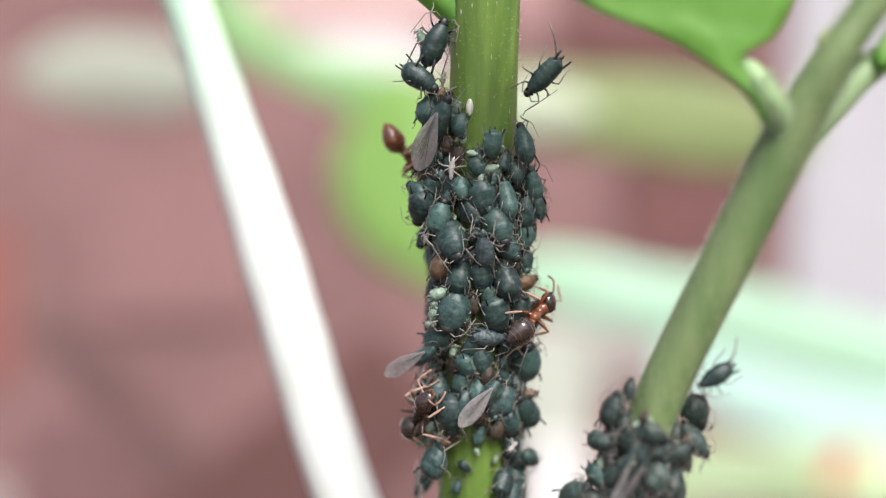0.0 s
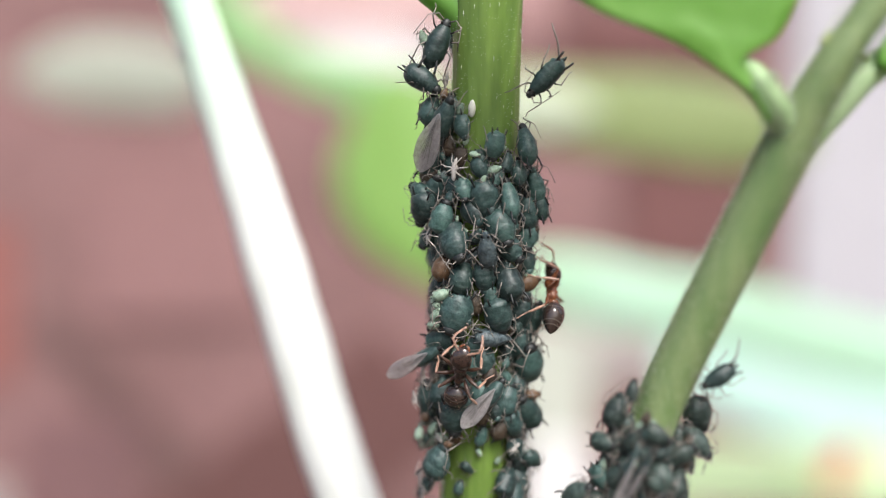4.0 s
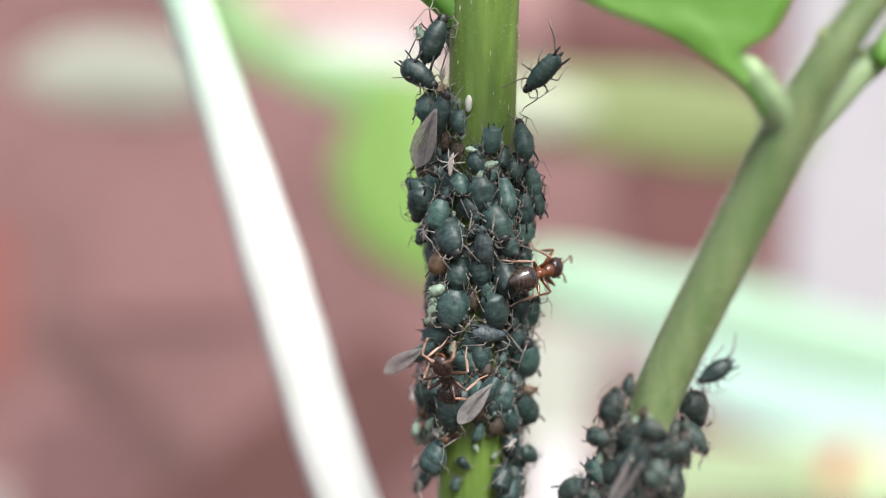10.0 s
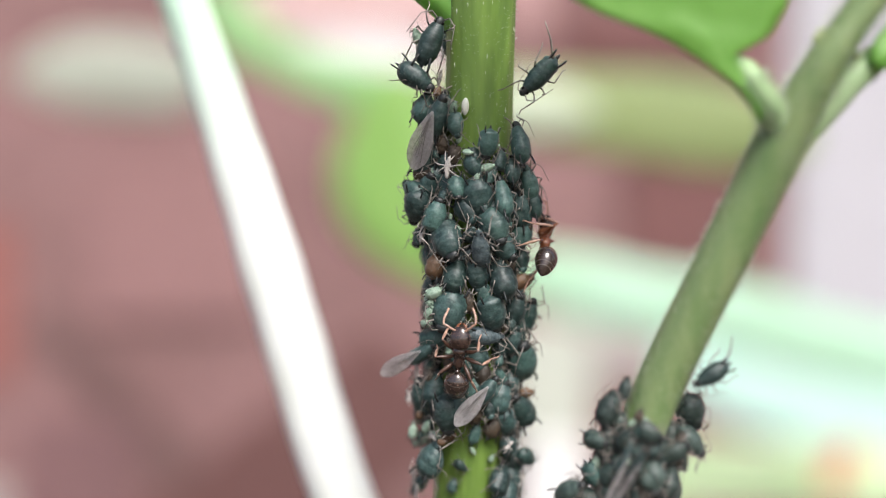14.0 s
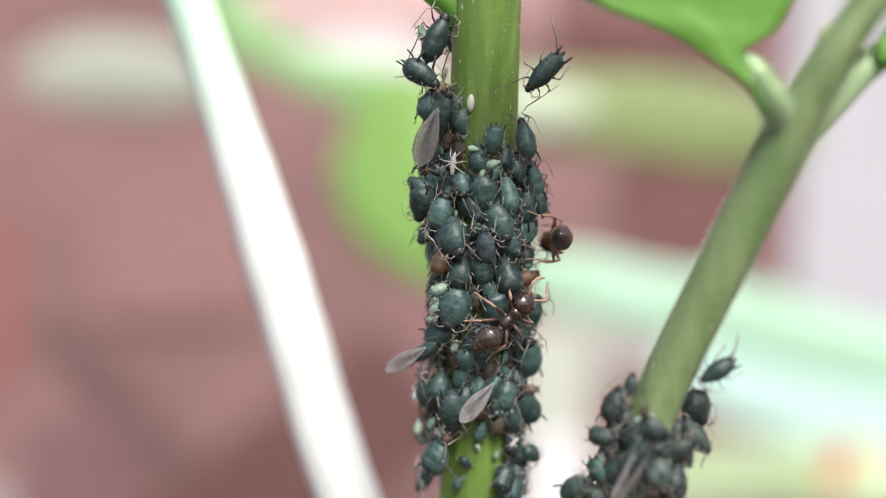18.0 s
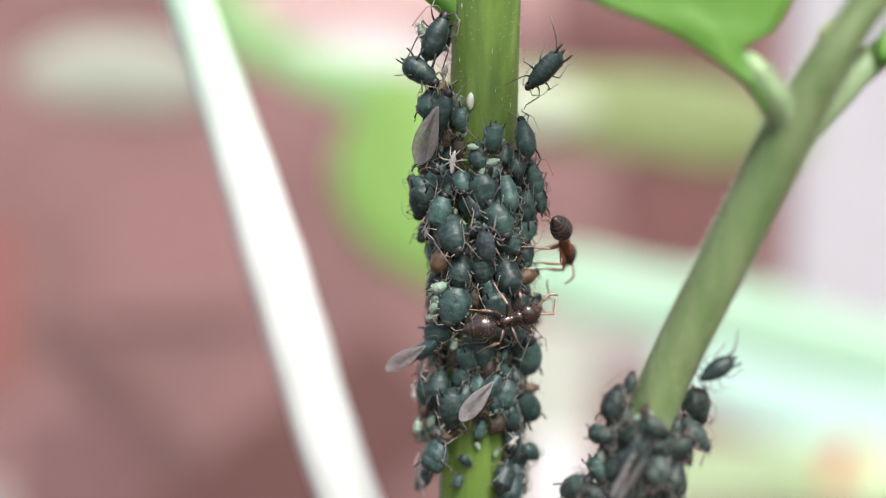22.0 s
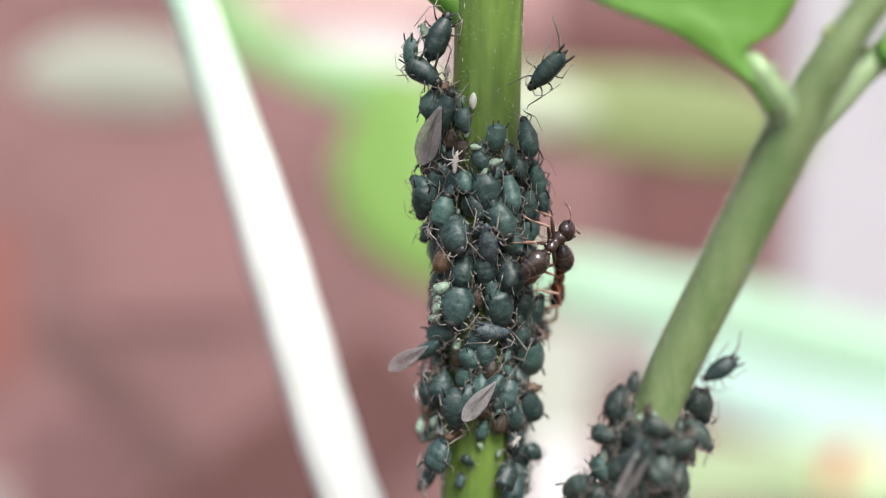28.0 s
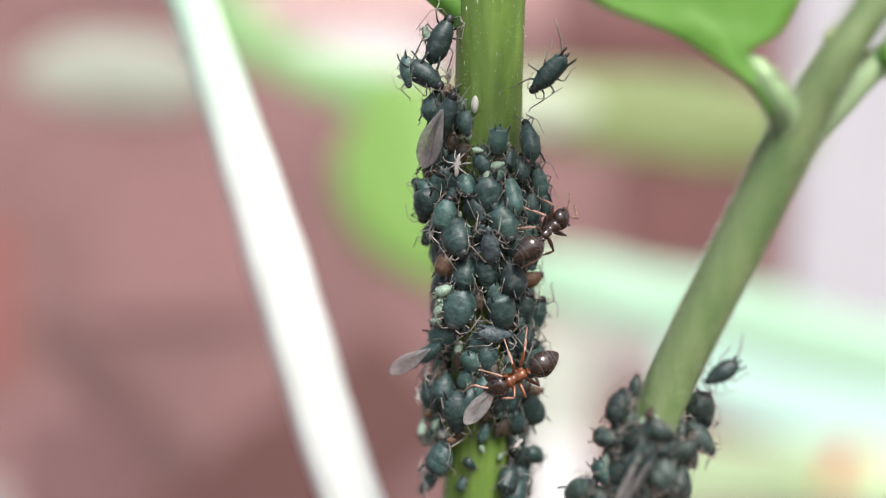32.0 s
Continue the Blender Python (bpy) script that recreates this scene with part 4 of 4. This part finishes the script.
def shed_skin(x, z, size, turn, out):
    ob = thing("shed_skin", "crumpled white cast-off aphid skin with splayed legs", "shed skin", "shed skins", MAIN.perch(x, z, turn, out) @ Matrix.Scale(size * MM, 4))
    bm = bmesh.new()
    pod(bm, [(-0.5, 0.02), (-0.3, 0.12), (0.1, 0.16), (0.3, 0.1), (0.5, 0.02)], 10, 12, 0.6, 0, 0.12, 6, 0.3, x)
    part("body", bm, M_SKIN, ob)
    rnd = random.Random(int(x * 100))
    for i in range(6):
        a = radians(-70 + 28 * i + rnd.uniform(-10, 10)) * 1.6
        e = rnd.uniform(0.5, 0.85)
        keys = [(0, 0.1 - 0.03 * i, 0), (math.sin(a) * e * 0.5, math.cos(a) * e * 0.5, 0.14), (math.sin(a) * e, math.cos(a) * e, -0.05)]
        part("leg", limb(keys, (0.035, 0.018), 5, 7), M_SKIN, ob)
    return ob


egg(1.39, 307.87, 1, 3)
shed_skin(0.41, 304.43, 1.23, 10, 1.3)
shed_skin(-1.03, 300.9, 1.42, 215, 1.6)
shed_skin(-0.03, 309.59, 0.97, 60, 0.5)
shed_skin(-1.4, 292.58, 1.29, 150, 1.5)
shed_skin(-1.57, 286.43, 1.29, 30, 1.3)
shed_skin(4.83, 286.17, 1.16, 70, 1.1)
shed_skin(-1.89, 291.25, 0.97, 110, 1.4)
shed_skin(-1.44, 285.42, 0.97, 200, 0.9)
shed_skin(3.98, 288.46, 0.84, 250, 1.3)
shed_skin(3.2, 285.78, 0.84, 20, 0.6)
shed_skin(-0.46, 289, 0.71, 300, 1.2)

crowd(MAIN, 284.5, 308.6, 125, 0.96, 5, bare_main, ("dark", "dark", "dark", "teal", "dark", "teal", "slim", "grey"))
crowd(MAIN, 287.5, 308.4, 36, 0.60, 21, bare_main, ("pale", "teal", "teal", "dark", "brown"), (0.7, 1.15), (0.45, 0.75))
crowd(FOOT, 279.5, 290.6, 74, 0.66, 9, lambda p, an: False, ("black", "long", "black", "slim", "brown"), (0.2, 0.85), (0.95, 1.4))
crowd(FOOT, 281.0, 291.0, 22, 0.5, 33, lambda p, an: False, ("dark", "brown", "black"), (0.6, 1.1), (0.5, 0.8))
crowd(FOOT, 280.5, 291.6, 44, 0.40, 51, lambda p, an: False, ("black", "black", "brown", "pale", "long"), (0.6, 1.25), (0.5, 0.95))
colony_rest()


# ---- ants ----
ANT_SIZE = 1.15
THIGH, SHIN = 1.0, 1.55
# for each pair of legs: the hip, and where the foot likes to stand
ANT_FEET = (
    ((0.20, 0.46, -0.22), (0.85, 1.75, -0.8)),
    ((0.24, 0.16, -0.24), (1.75, 0.05, -0.8)),
    ((0.22, -0.14, -0.24), (1.30, -1.65, -0.8)),
)


def build_ant(label, red, backlit=False):
    """An ant 4.2 mm long in metres, head to +y and back to +z, its middle between head and gaster."""
    ob = thing("ant", label, "ant", "ants tending the aphids", Matrix.Scale(ANT_SIZE, 4))
    skin_head, skin_mid = M_ANT_HEAD, M_ANT_RED if red else M_ANT_HEAD

    def scaled(bm):
        bmesh.ops.scale(bm, vec=(MM, MM, MM), verts=bm.verts)
        return bm

    bm = bmesh.new()
    pod(bm, [(-0.58, 0.0), (-0.50, 0.34), (-0.22, 0.53), (0.10, 0.51), (0.36, 0.38), (0.52, 0.24), (0.60, 0.0)], 22, 22, 0.74, 0, 0, 1, 0.03)
    head = part("head", scaled(bm), skin_head, ob, "shiny brown head", pose(0, 1.24 * MM, 0.02 * MM, -14))
    for s in (-1, 1):
        bm = bmesh.new()
        bmesh.ops.create_uvsphere(bm, u_segments=12, v_segments=8, radius=0.10)
        for v in bm.verts:
            v.co.x *= 0.5
        part("eye", scaled(bm), M_EYE, head, place=pose(s * 0.46 * MM, 0.06 * MM, 0.19 * MM, 0, s * 25))
        bm = limb([(s * 0.16, 0.36, -0.02), (s * 0.22, 0.52, -0.06), (s * 0.14, 0.66, -0.08), (s * 0.03, 0.70, -0.08)], (0.10, 0.035), 8, 8)
        part("mandible", scaled(bm), M_ANT_RED, head, "red-brown jaw")
        keys = [(0, 0, 0), (s * 0.28, 0.28, 0.14), (s * 0.54, 0.55, 0.18), (s * 0.50, 0.80, 0.02), (s * 0.36, 1.04, -0.14), (s * 0.22, 1.24, -0.22)]
        bm = limb(keys, (0.050, 0.058), 7, 16)
        part("antenna", scaled(bm), M_ANT_LEG, head, "tan elbowed feeler", pose(s * 0.13 * MM, 0.30 * MM, 0.13 * MM))
    bm = bmesh.new()
    pod(bm, [(-0.66, 0.0), (-0.50, 0.24), (-0.20, 0.27), (0.0, 0.22), (0.28, 0.37), (0.52, 0.29), (0.66, 0.0)], 18, 24, 1.1, 0, 0.05, 3, 0.05)
    part("thorax", scaled(bm), skin_mid, ob, "brown waisted thorax", pose(0, 0.28 * MM, -0.04 * MM))
    bm = bmesh.new()
    pod(bm, [(-0.15, 0.0), (-0.04, 0.14), (0.06, 0.13), (0.15, 0.0)], 12, 8, 2.2)
    part("petiole", scaled(bm), skin_mid, ob, place=pose(0, -0.46 * MM, -0.04 * MM))
    bm = bmesh.new()
    pod(bm, [(-1.06, 0.0), (-0.92, 0.22), (-0.56, 0.48), (-0.05, 0.64), (0.34, 0.54), (0.57, 0.28), (0.66, 0.0)], 24, 44, 0.88, 0, 0.012, 4, 0.0)
    bm.faces.ensure_lookup_table()
    for f in bm.faces:
        y = f.calc_center_median().y
        if any(abs(y - b) < 0.02 for b in (0.25, -0.14, -0.46, -0.70)):
            f.material_index = 1
    # The far ant's gaster takes the lightened red, backlight put into its colour.
    gaster = part("gaster", scaled(bm), [M_ANT_RED if backlit else M_ANT_GASTER, M_ANT_BAND], ob, "glossy banded gaster, coloured reddish as if backlit" if backlit else "glossy dark brown banded gaster", pose(0, -1.18 * MM, 0, 16))
    rnd = random.Random(3)
    bm = bmesh.new()
    for _ in range(110):
        an, y = rnd.uniform(-0.5, math.pi + 0.5), rnd.uniform(-0.8, 0.45)
        r = 0.63 * math.sqrt(max(0.02, 1 - ((y + 0.15) / 0.92) ** 2))
        p = Vector((math.cos(an) * r, y, math.sin(an) * r * 0.9))
        q = p + (Vector((p.x, -0.06, p.z)).normalized() + Vector((0, -0.8, 0))) * 0.06
        tube(bm, [p, q], [0.004, 0.0015], 3)
    part("hairs", scaled(bm), M_ANT_LEG, gaster)
    for root, _ in ANT_FEET:
        for s in (-1, 1):
            bm = bmesh.new()
            pod(bm, [(-0.16, 0.0), (-0.08, 0.13), (0.06, 0.12), (0.16, 0.0)], 10, 8, 1.0)
            part("hip", scaled(bm), skin_mid, ob, "", pose(s * root[0] * 0.8 * MM, root[1] * MM, (root[2] + 0.06) * MM))
            bm = bmesh.new()
            line = [Vector((0, THIGH * i / 10, 0.05 * math.sin(math.pi * i / 10))) for i in range(11)]
            tube(bm, line, [0.055 + 0.052 * math.sin(math.pi * min(1.0, i / 9)) for i in range(11)], 9)
            # Red ants' thighs take the same red in place of backlight.
            leg = part("leg", scaled(bm), M_ANT_RED if red else M_ANT_FEMUR, ob, "tan jointed leg", pose(s * root[0] * MM, root[1] * MM, root[2] * MM))
            bm = bmesh.new()
            line = [Vector((0, SHIN * i / 20, -0.10 * math.sin(math.pi * i / 20) if i > 10 else -0.05 * i / 10)) for i in range(21)]
            tube(bm, line, [0.045 + 0.03 * math.sin(math.pi * min(1.0, i / 11)) if i < 11 else 0.031 + 0.006 * (i % 2) for i in range(21)], 8)
            for c in (-1, 1):
                tube(bm, [line[-1], line[-1] + Vector((c * 0.05, 0.05, -0.05))], [0.018, 0.006], 4)
            part("shin", scaled(bm), M_ANT_LEG, leg, "tan lower leg with a thin foot", pose(0, THIGH * MM, 0, -70))
    return ob


ant_right = build_ant("red-brown ant clinging to the edge of the aphid colony", True)
ant_front = build_ant("dark brown ant climbing over the aphid colony", False)
ant_hidden = build_ant("red-brown ant running round behind the stem", True, True)
crawler = build_aphid("slim", 1, Matrix.Scale(1.75 * MM, 4))
tagged(crawler, "slender dark aphid crawling down the side of the stem")


# ---- what moves ----
def gait(gaster, head):
    """The pose of an ant on the thick stem whose gaster and head stand at those places (mm), its back away from the stem."""
    g, h = Vector(gaster), Vector(head)
    mid, d = (g + h) / 2, (h - g).normalized()
    up = mid - (MAIN.p + MAIN.d * ((mid - MAIN.p).dot(MAIN.d) / MAIN.d.length_squared))
    up = (up - d * up.dot(d)).normalized()
    m = Matrix((d.cross(up), d, up)).transposed().to_4x4()
    return Matrix.Translation(mid * MM) @ m


def far_gait(gx, gz, hx, hz, out=2.0):
    """The same for an ant behind the stem."""
    x, z = (gx + hx) / 2, (gz + hz) / 2
    u, c = x - MAIN.at(z).x, MAIN.at(z)
    r = MAIN.r + out
    y = c.y + (math.sqrt(r * r - u * u) if abs(u) < r * 0.97 else 0.4 * r)
    d = Vector((hx - gx, 0, hz - gz)).normalized() * 1.39
    at = Vector((x, y, z))
    return gait(at - d, at + d)


def bent_leg(root, foot, up):
    """The poses of a leg and of its shin, in the ant's space, that set the foot there with the knee held up."""
    v = foot - root
    far = min(max(v.length, 0.75), THIGH + SHIN - 0.06)
    way = v.normalized()
    a = (THIGH ** 2 - SHIN ** 2 + far ** 2) / (2 * far)
    side = (up - way * up.dot(way)).normalized()
    knee = way * a + side * math.sqrt(max(0.0, THIGH ** 2 - a ** 2))
    turns = []
    for line in (knee.normalized(), (way * far - knee).normalized()):
        z = (side - line * side.dot(line)).normalized()
        turns.append(Matrix((line.cross(z), line, z)).transposed())
    thigh = Matrix.Translation(root * MM) @ turns[0].to_4x4()
    shin = Matrix.Translation((0, THIGH * MM, 0)) @ (turns[0].inverted() @ turns[1]).to_4x4()
    return thigh, shin


def stride(ant, seed):
    """The feet stand on the colony and step, one by one, when the body has moved on."""
    rnd = random.Random(seed)
    keys = ant.animation_data
    curves = {(c.data_path, c.array_index): c for c in keys.action.layers[0].strips[0].channelbag(keys.action_slot).fcurves}

    def body(t):
        f = frame(t)
        at = [curves[("location", i)].evaluate(f) for i in range(3)]
        turn = Euler((0, 0, 0)).to_quaternion()
        for i in range(4):
            turn[i] = curves[("rotation_quaternion", i)].evaluate(f)
        return Matrix.LocRotScale(at, turn.normalized(), None) @ Matrix.Scale(ANT_SIZE, 4)

    bodies = [(i * 0.25, body(i * 0.25)) for i in range(129)]
    legs = [ob for ob in ant.children if ob.name.split(".")[0] == "leg"]
    for k, leg in enumerate(legs):
        root, rest = Vector(ANT_FEET[k // 2][0]), Vector(ANT_FEET[k // 2][1])
        s = -1 if k % 2 == 0 else 1
        root.x *= s
        rest = Vector((rest.x * s * rnd.uniform(0.85, 1.15), rest.y + rnd.uniform(-0.25, 0.25), rest.z))
        reach, planted = rnd.uniform(0.4, 0.7), None
        thigh_rows, shin_rows = [], []
        for t, m in bodies:
            want = (m @ (rest * MM)) / MM
            on_axis = MAIN.p + MAIN.d * ((want - MAIN.p).dot(MAIN.d) / MAIN.d.length_squared)
            want = on_axis + (want - on_axis).normalized() * (MAIN.r + 1.25)
            if planted is None or (planted - want).length > reach:
                planted = want + Vector((rnd.uniform(-0.2, 0.2), 0, rnd.uniform(-0.2, 0.2)))
            foot = (m.inverted() @ (planted * MM)) / MM
            thigh, shin = bent_leg(root, foot, Vector((s * 0.35, 0, 1)))
            thigh_rows.append((t, thigh))
            shin_rows.append((t, shin))
        walk(leg, thigh_rows)
        walk(leg.children[0], shin_rows)


def twitch(ant, seed, pace):
    """Feelers, head and gaster play, each to its own beat."""
    rnd = random.Random(seed)
    for ob in ant.children_recursive:
        kind = ob.name.split(".")[0]
        if kind not in ("antenna", "gaster", "head"):
            continue
        base = ob.matrix_basis.copy()
        swing, lift = {"antenna": (24, 16), "gaster": (4, 5), "head": (9, 7)}[kind]
        step = {"antenna": 0.25, "gaster": 1.0, "head": 0.5}[kind] * pace
        rows, t = [], 0.0
        while t < 32.0:
            rows.append((t, base @ pose(0, 0, 0, rnd.uniform(-lift, lift), rnd.uniform(-lift, lift) * 0.5, rnd.uniform(-swing, swing))))
            t += step
        rows.append((32.0, base))
        walk(ob, rows)


def creep(x, z, turn, out, back=False):
    return MAIN.perch(x, z, turn, out, back, stand=0.4)


def motions():
    walk(ant_right, [
        (0, gait((4.37, -3.04, 295.40), (5.98, -1.34, 296.88))),
        (0.5, gait((4.49, -2.77, 295.35), (6.13, -1.27, 297.02))),
        (1, gait((4.82, -2.40, 295.47), (6.26, -1.05, 297.42))),
        (2, gait((5.69, -0.96, 296.02), (6.43, -0.36, 298.63))),
        (3, gait((5.66, -2.05, 295.45), (5.81, -0.71, 297.88))),
        (3.5, gait((5.93, -1.72, 295.66), (5.96, -0.03, 297.86))),
        (5.5, gait((6.18, -1.03, 298.77), (6.58, -1.03, 301.56))),
        (6, gait((6.15, -1.20, 298.89), (6.59, -0.88, 301.61))),
        (7, gait((6.12, -1.18, 298.85), (6.58, -0.89, 301.58))),
        (8, gait((6.08, -1.18, 298.98), (6.57, -0.93, 301.70))),
        (9, gait((5.47, -1.45, 298.58), (6.70, -0.66, 300.94))),
        (10, gait((4.68, -2.97, 298.10), (6.38, -1.17, 298.63))),
        (11, gait((5.11, -2.33, 298.28), (6.70, -0.53, 299.47))),
        (12, gait((5.42, -2.36, 298.88), (6.49, -0.56, 300.51))),
        (13, gait((5.93, -2.48, 299.45), (5.96, -0.68, 301.23))),
        (14, gait((6.05, -1.95, 299.35), (6.19, -0.15, 301.27))),
        (14.5, gait((5.80, -2.80, 299.54), (5.81, -1.00, 301.25))),
        (16.5, gait((6.02, -2.80, 300.33), (5.87, -0.40, 300.67))),
        (17, gait((6.28, -2.25, 300.23), (6.07, 0.15, 300.35))),
        (18, gait((6.55, -2.24, 300.31), (6.09, 0.16, 300.13))),
        (19, gait((6.52, -2.26, 300.43), (6.08, 0.14, 300.30))),
        (20, gait((6.56, -2.25, 300.49), (5.98, 0.15, 300.15))),
        (21, gait((6.67, -2.22, 300.47), (6.47, 0.18, 299.69))),
        (22, gait((6.68, -1.91, 300.61), (7.24, -0.11, 299.37))),
        (23, gait((6.61, -1.87, 300.71), (6.90, -0.07, 298.68))),
        (24, gait((6.44, -1.77, 300.49), (6.52, -0.09, 298.27))),
        (25, gait((6.64, -1.02, 299.93), (6.43, 0.43, 297.57))),
        (25.5, gait((6.72, -1.00, 299.78), (6.40, 0.44, 297.42))),
        (27.5, gait((6.73, -0.91, 299.62), (6.40, 0.40, 297.19))),
        (28, gait((6.71, -1.02, 298.99), (6.51, 0.65, 296.77))),
        (28.5, gait((6.91, -0.51, 298.41), (6.69, 0.34, 295.78))),
        (29, gait((7.04, -0.04, 298.21), (6.64, -0.04, 295.37))),
        (29.5, gait((6.60, -0.39, 296.62), (5.87, -0.39, 293.86))),
        (30, gait((5.95, -2.12, 294.21), (3.95, -1.84, 292.31))),
        (31, gait((5.52, -2.97, 293.86), (3.62, -1.65, 292.32))),
        (32, gait((5.21, -2.70, 293.29), (2.66, -2.70, 292.02))),
    ])
    walk(ant_front, [
        (0, gait((-1.99, -0.38, 289.45), (-1.12, -2.18, 291.24))),
        (0.5, gait((-1.81, -1.20, 289.65), (-0.43, -2.41, 291.73))),
        (1, gait((-1.84, -1.30, 289.82), (-0.53, -2.24, 292.09))),
        (2, gait((-0.52, -2.26, 290.66), (0.86, -3.31, 292.83))),
        (3, gait((0.37, -2.54, 291.15), (0.89, -3.53, 293.70))),
        (3.5, gait((0.51, -2.32, 291.54), (0.77, -3.82, 293.87))),
        (5.5, gait((0.42, -2.49, 291.77), (1.18, -3.81, 294.10))),
        (6, gait((0.45, -2.59, 291.90), (1.31, -3.78, 294.27))),
        (7, gait((0.45, -2.35, 291.77), (0.46, -3.74, 294.17))),
        (8, gait((0.35, -1.98, 291.74), (-0.13, -3.78, 293.80))),
        (9, gait((0.41, -2.18, 291.85), (1.11, -3.98, 293.14))),
        (10, gait((0.32, -1.93, 291.55), (-0.07, -3.73, 293.17))),
        (11, gait((0.31, -2.02, 291.57), (0.18, -3.82, 293.65))),
        (12, gait((0.45, -2.20, 291.75), (0.60, -3.91, 293.93))),
        (13, gait((0.56, -2.62, 291.71), (1.08, -3.70, 294.22))),
        (14, gait((0.91, -2.84, 292.31), (1.11, -3.73, 294.94))),
        (14.5, gait((0.88, -2.73, 292.95), (0.99, -3.94, 295.46))),
        (16.5, gait((0.99, -3.54, 293.75), (2.80, -3.54, 296.10))),
        (17, gait((1.49, -3.54, 294.52), (3.74, -3.54, 296.24))),
        (18, gait((2.38, -3.46, 294.71), (4.37, -3.30, 296.65))),
        (19, gait((2.30, -3.37, 295.23), (4.75, -3.37, 296.80))),
        (20, gait((2.24, -3.38, 295.21), (4.75, -3.38, 296.79))),
        (21, gait((1.97, -3.44, 295.10), (4.48, -3.44, 296.36))),
        (22, gait((2.08, -3.59, 295.26), (4.72, -3.14, 296.01))),
        (23, gait((3.19, -3.26, 295.43), (4.70, -3.26, 297.79))),
        (24, gait((3.35, -3.30, 295.84), (4.67, -3.30, 298.52))),
        (25, gait((4.63, -3.10, 297.72), (5.80, -3.10, 300.24))),
        (25.5, gait((5.17, -3.10, 298.52), (5.96, -3.10, 301.20))),
        (27.5, gait((5.11, -3.10, 298.26), (6.12, -3.10, 300.88))),
        (28, gait((4.90, -3.65, 298.86), (6.70, -2.55, 300.67))),
        (28.5, gait((4.15, -3.70, 296.64), (6.49, -2.50, 297.54))),
        (29, gait((4.23, -3.41, 296.71), (6.19, -2.79, 298.58))),
        (29.5, gait((4.08, -3.57, 296.71), (5.94, -2.63, 298.54))),
        (30, gait((3.94, -3.10, 297.06), (5.62, -3.10, 299.43))),
        (31, gait((4.31, -3.10, 298.14), (5.57, -3.10, 300.67))),
        (32, gait((4.47, -3.73, 299.81), (6.29, -2.47, 301.51))),
    ])
    walk(ant_hidden, [
        (0, far_gait(-2.85, 306.26, -1.37, 304.57)),
        (0.5, far_gait(-2.63, 302.67, -1.57, 299.14)),
        (0.8, far_gait(-2.11, 299.84, -1.41, 296.31)),
        (1, far_gait(-1.63, 297.23, -1, 294.05)),
        (1.3, far_gait(-1.19, 294.96, -0.49, 291.97)),
        (1.6, far_gait(-0.87, 293.62, 0.19, 291.15)),
        (2.2, far_gait(0.1, 292.4, 1.86, 290.28)),
        (3.5, far_gait(1.34, 291.92, 3.11, 289.8)),
        (14, far_gait(1.78, 292.16, 3.62, 290.22)),
        (25, far_gait(2.19, 292.16, 3.96, 294.28)),
        (26.5, far_gait(3.5, 292.35, 5.09, 294.65)),
        (27.5, far_gait(4.39, 292.7, 5.69, 294.47)),
        (28, far_gait(4.41, 292.38, 5.72, 294.25)),
        (29, far_gait(4.49, 292.27, 5.73, 294.03)),
        (29.4, far_gait(4.09, 292.89, 4.87, 295.53)),
        (29.5, far_gait(3.13, 294.98, 3.13, 297.8)),
        (32, far_gait(1.9, 297.68, 1.9, 300.51)),
    ])
    walk(crawler, [
        (0, creep(0.43, 312.47, 180, 0.5, True)),
        (22, creep(0.06, 312.12, 180, 0.5, True)),
        (24, creep(-1.09, 311.93, 180, 0.8, True)),
        (25.5, creep(-1.83, 311.35, 185, 1)),
        (27.5, creep(-2.22, 310.95, 185, 1.2)),
        (28, creep(-2.13, 310.55, 188, 1.3)),
        (29.5, creep(-2.12, 310.05, 188, 1.3)),
        (30.5, creep(-2.01, 309.79, 180, 1.3)),
        (32, creep(-2.4, 309.74, 165, 1.4)),
    ])
    twitch(ant_right, 11, 1.0)
    twitch(ant_front, 12, 1.0)
    twitch(ant_hidden, 13, 0.8)
    stride(ant_right, 21)
    stride(ant_front, 22)
    stride(ant_hidden, 23)


motions()
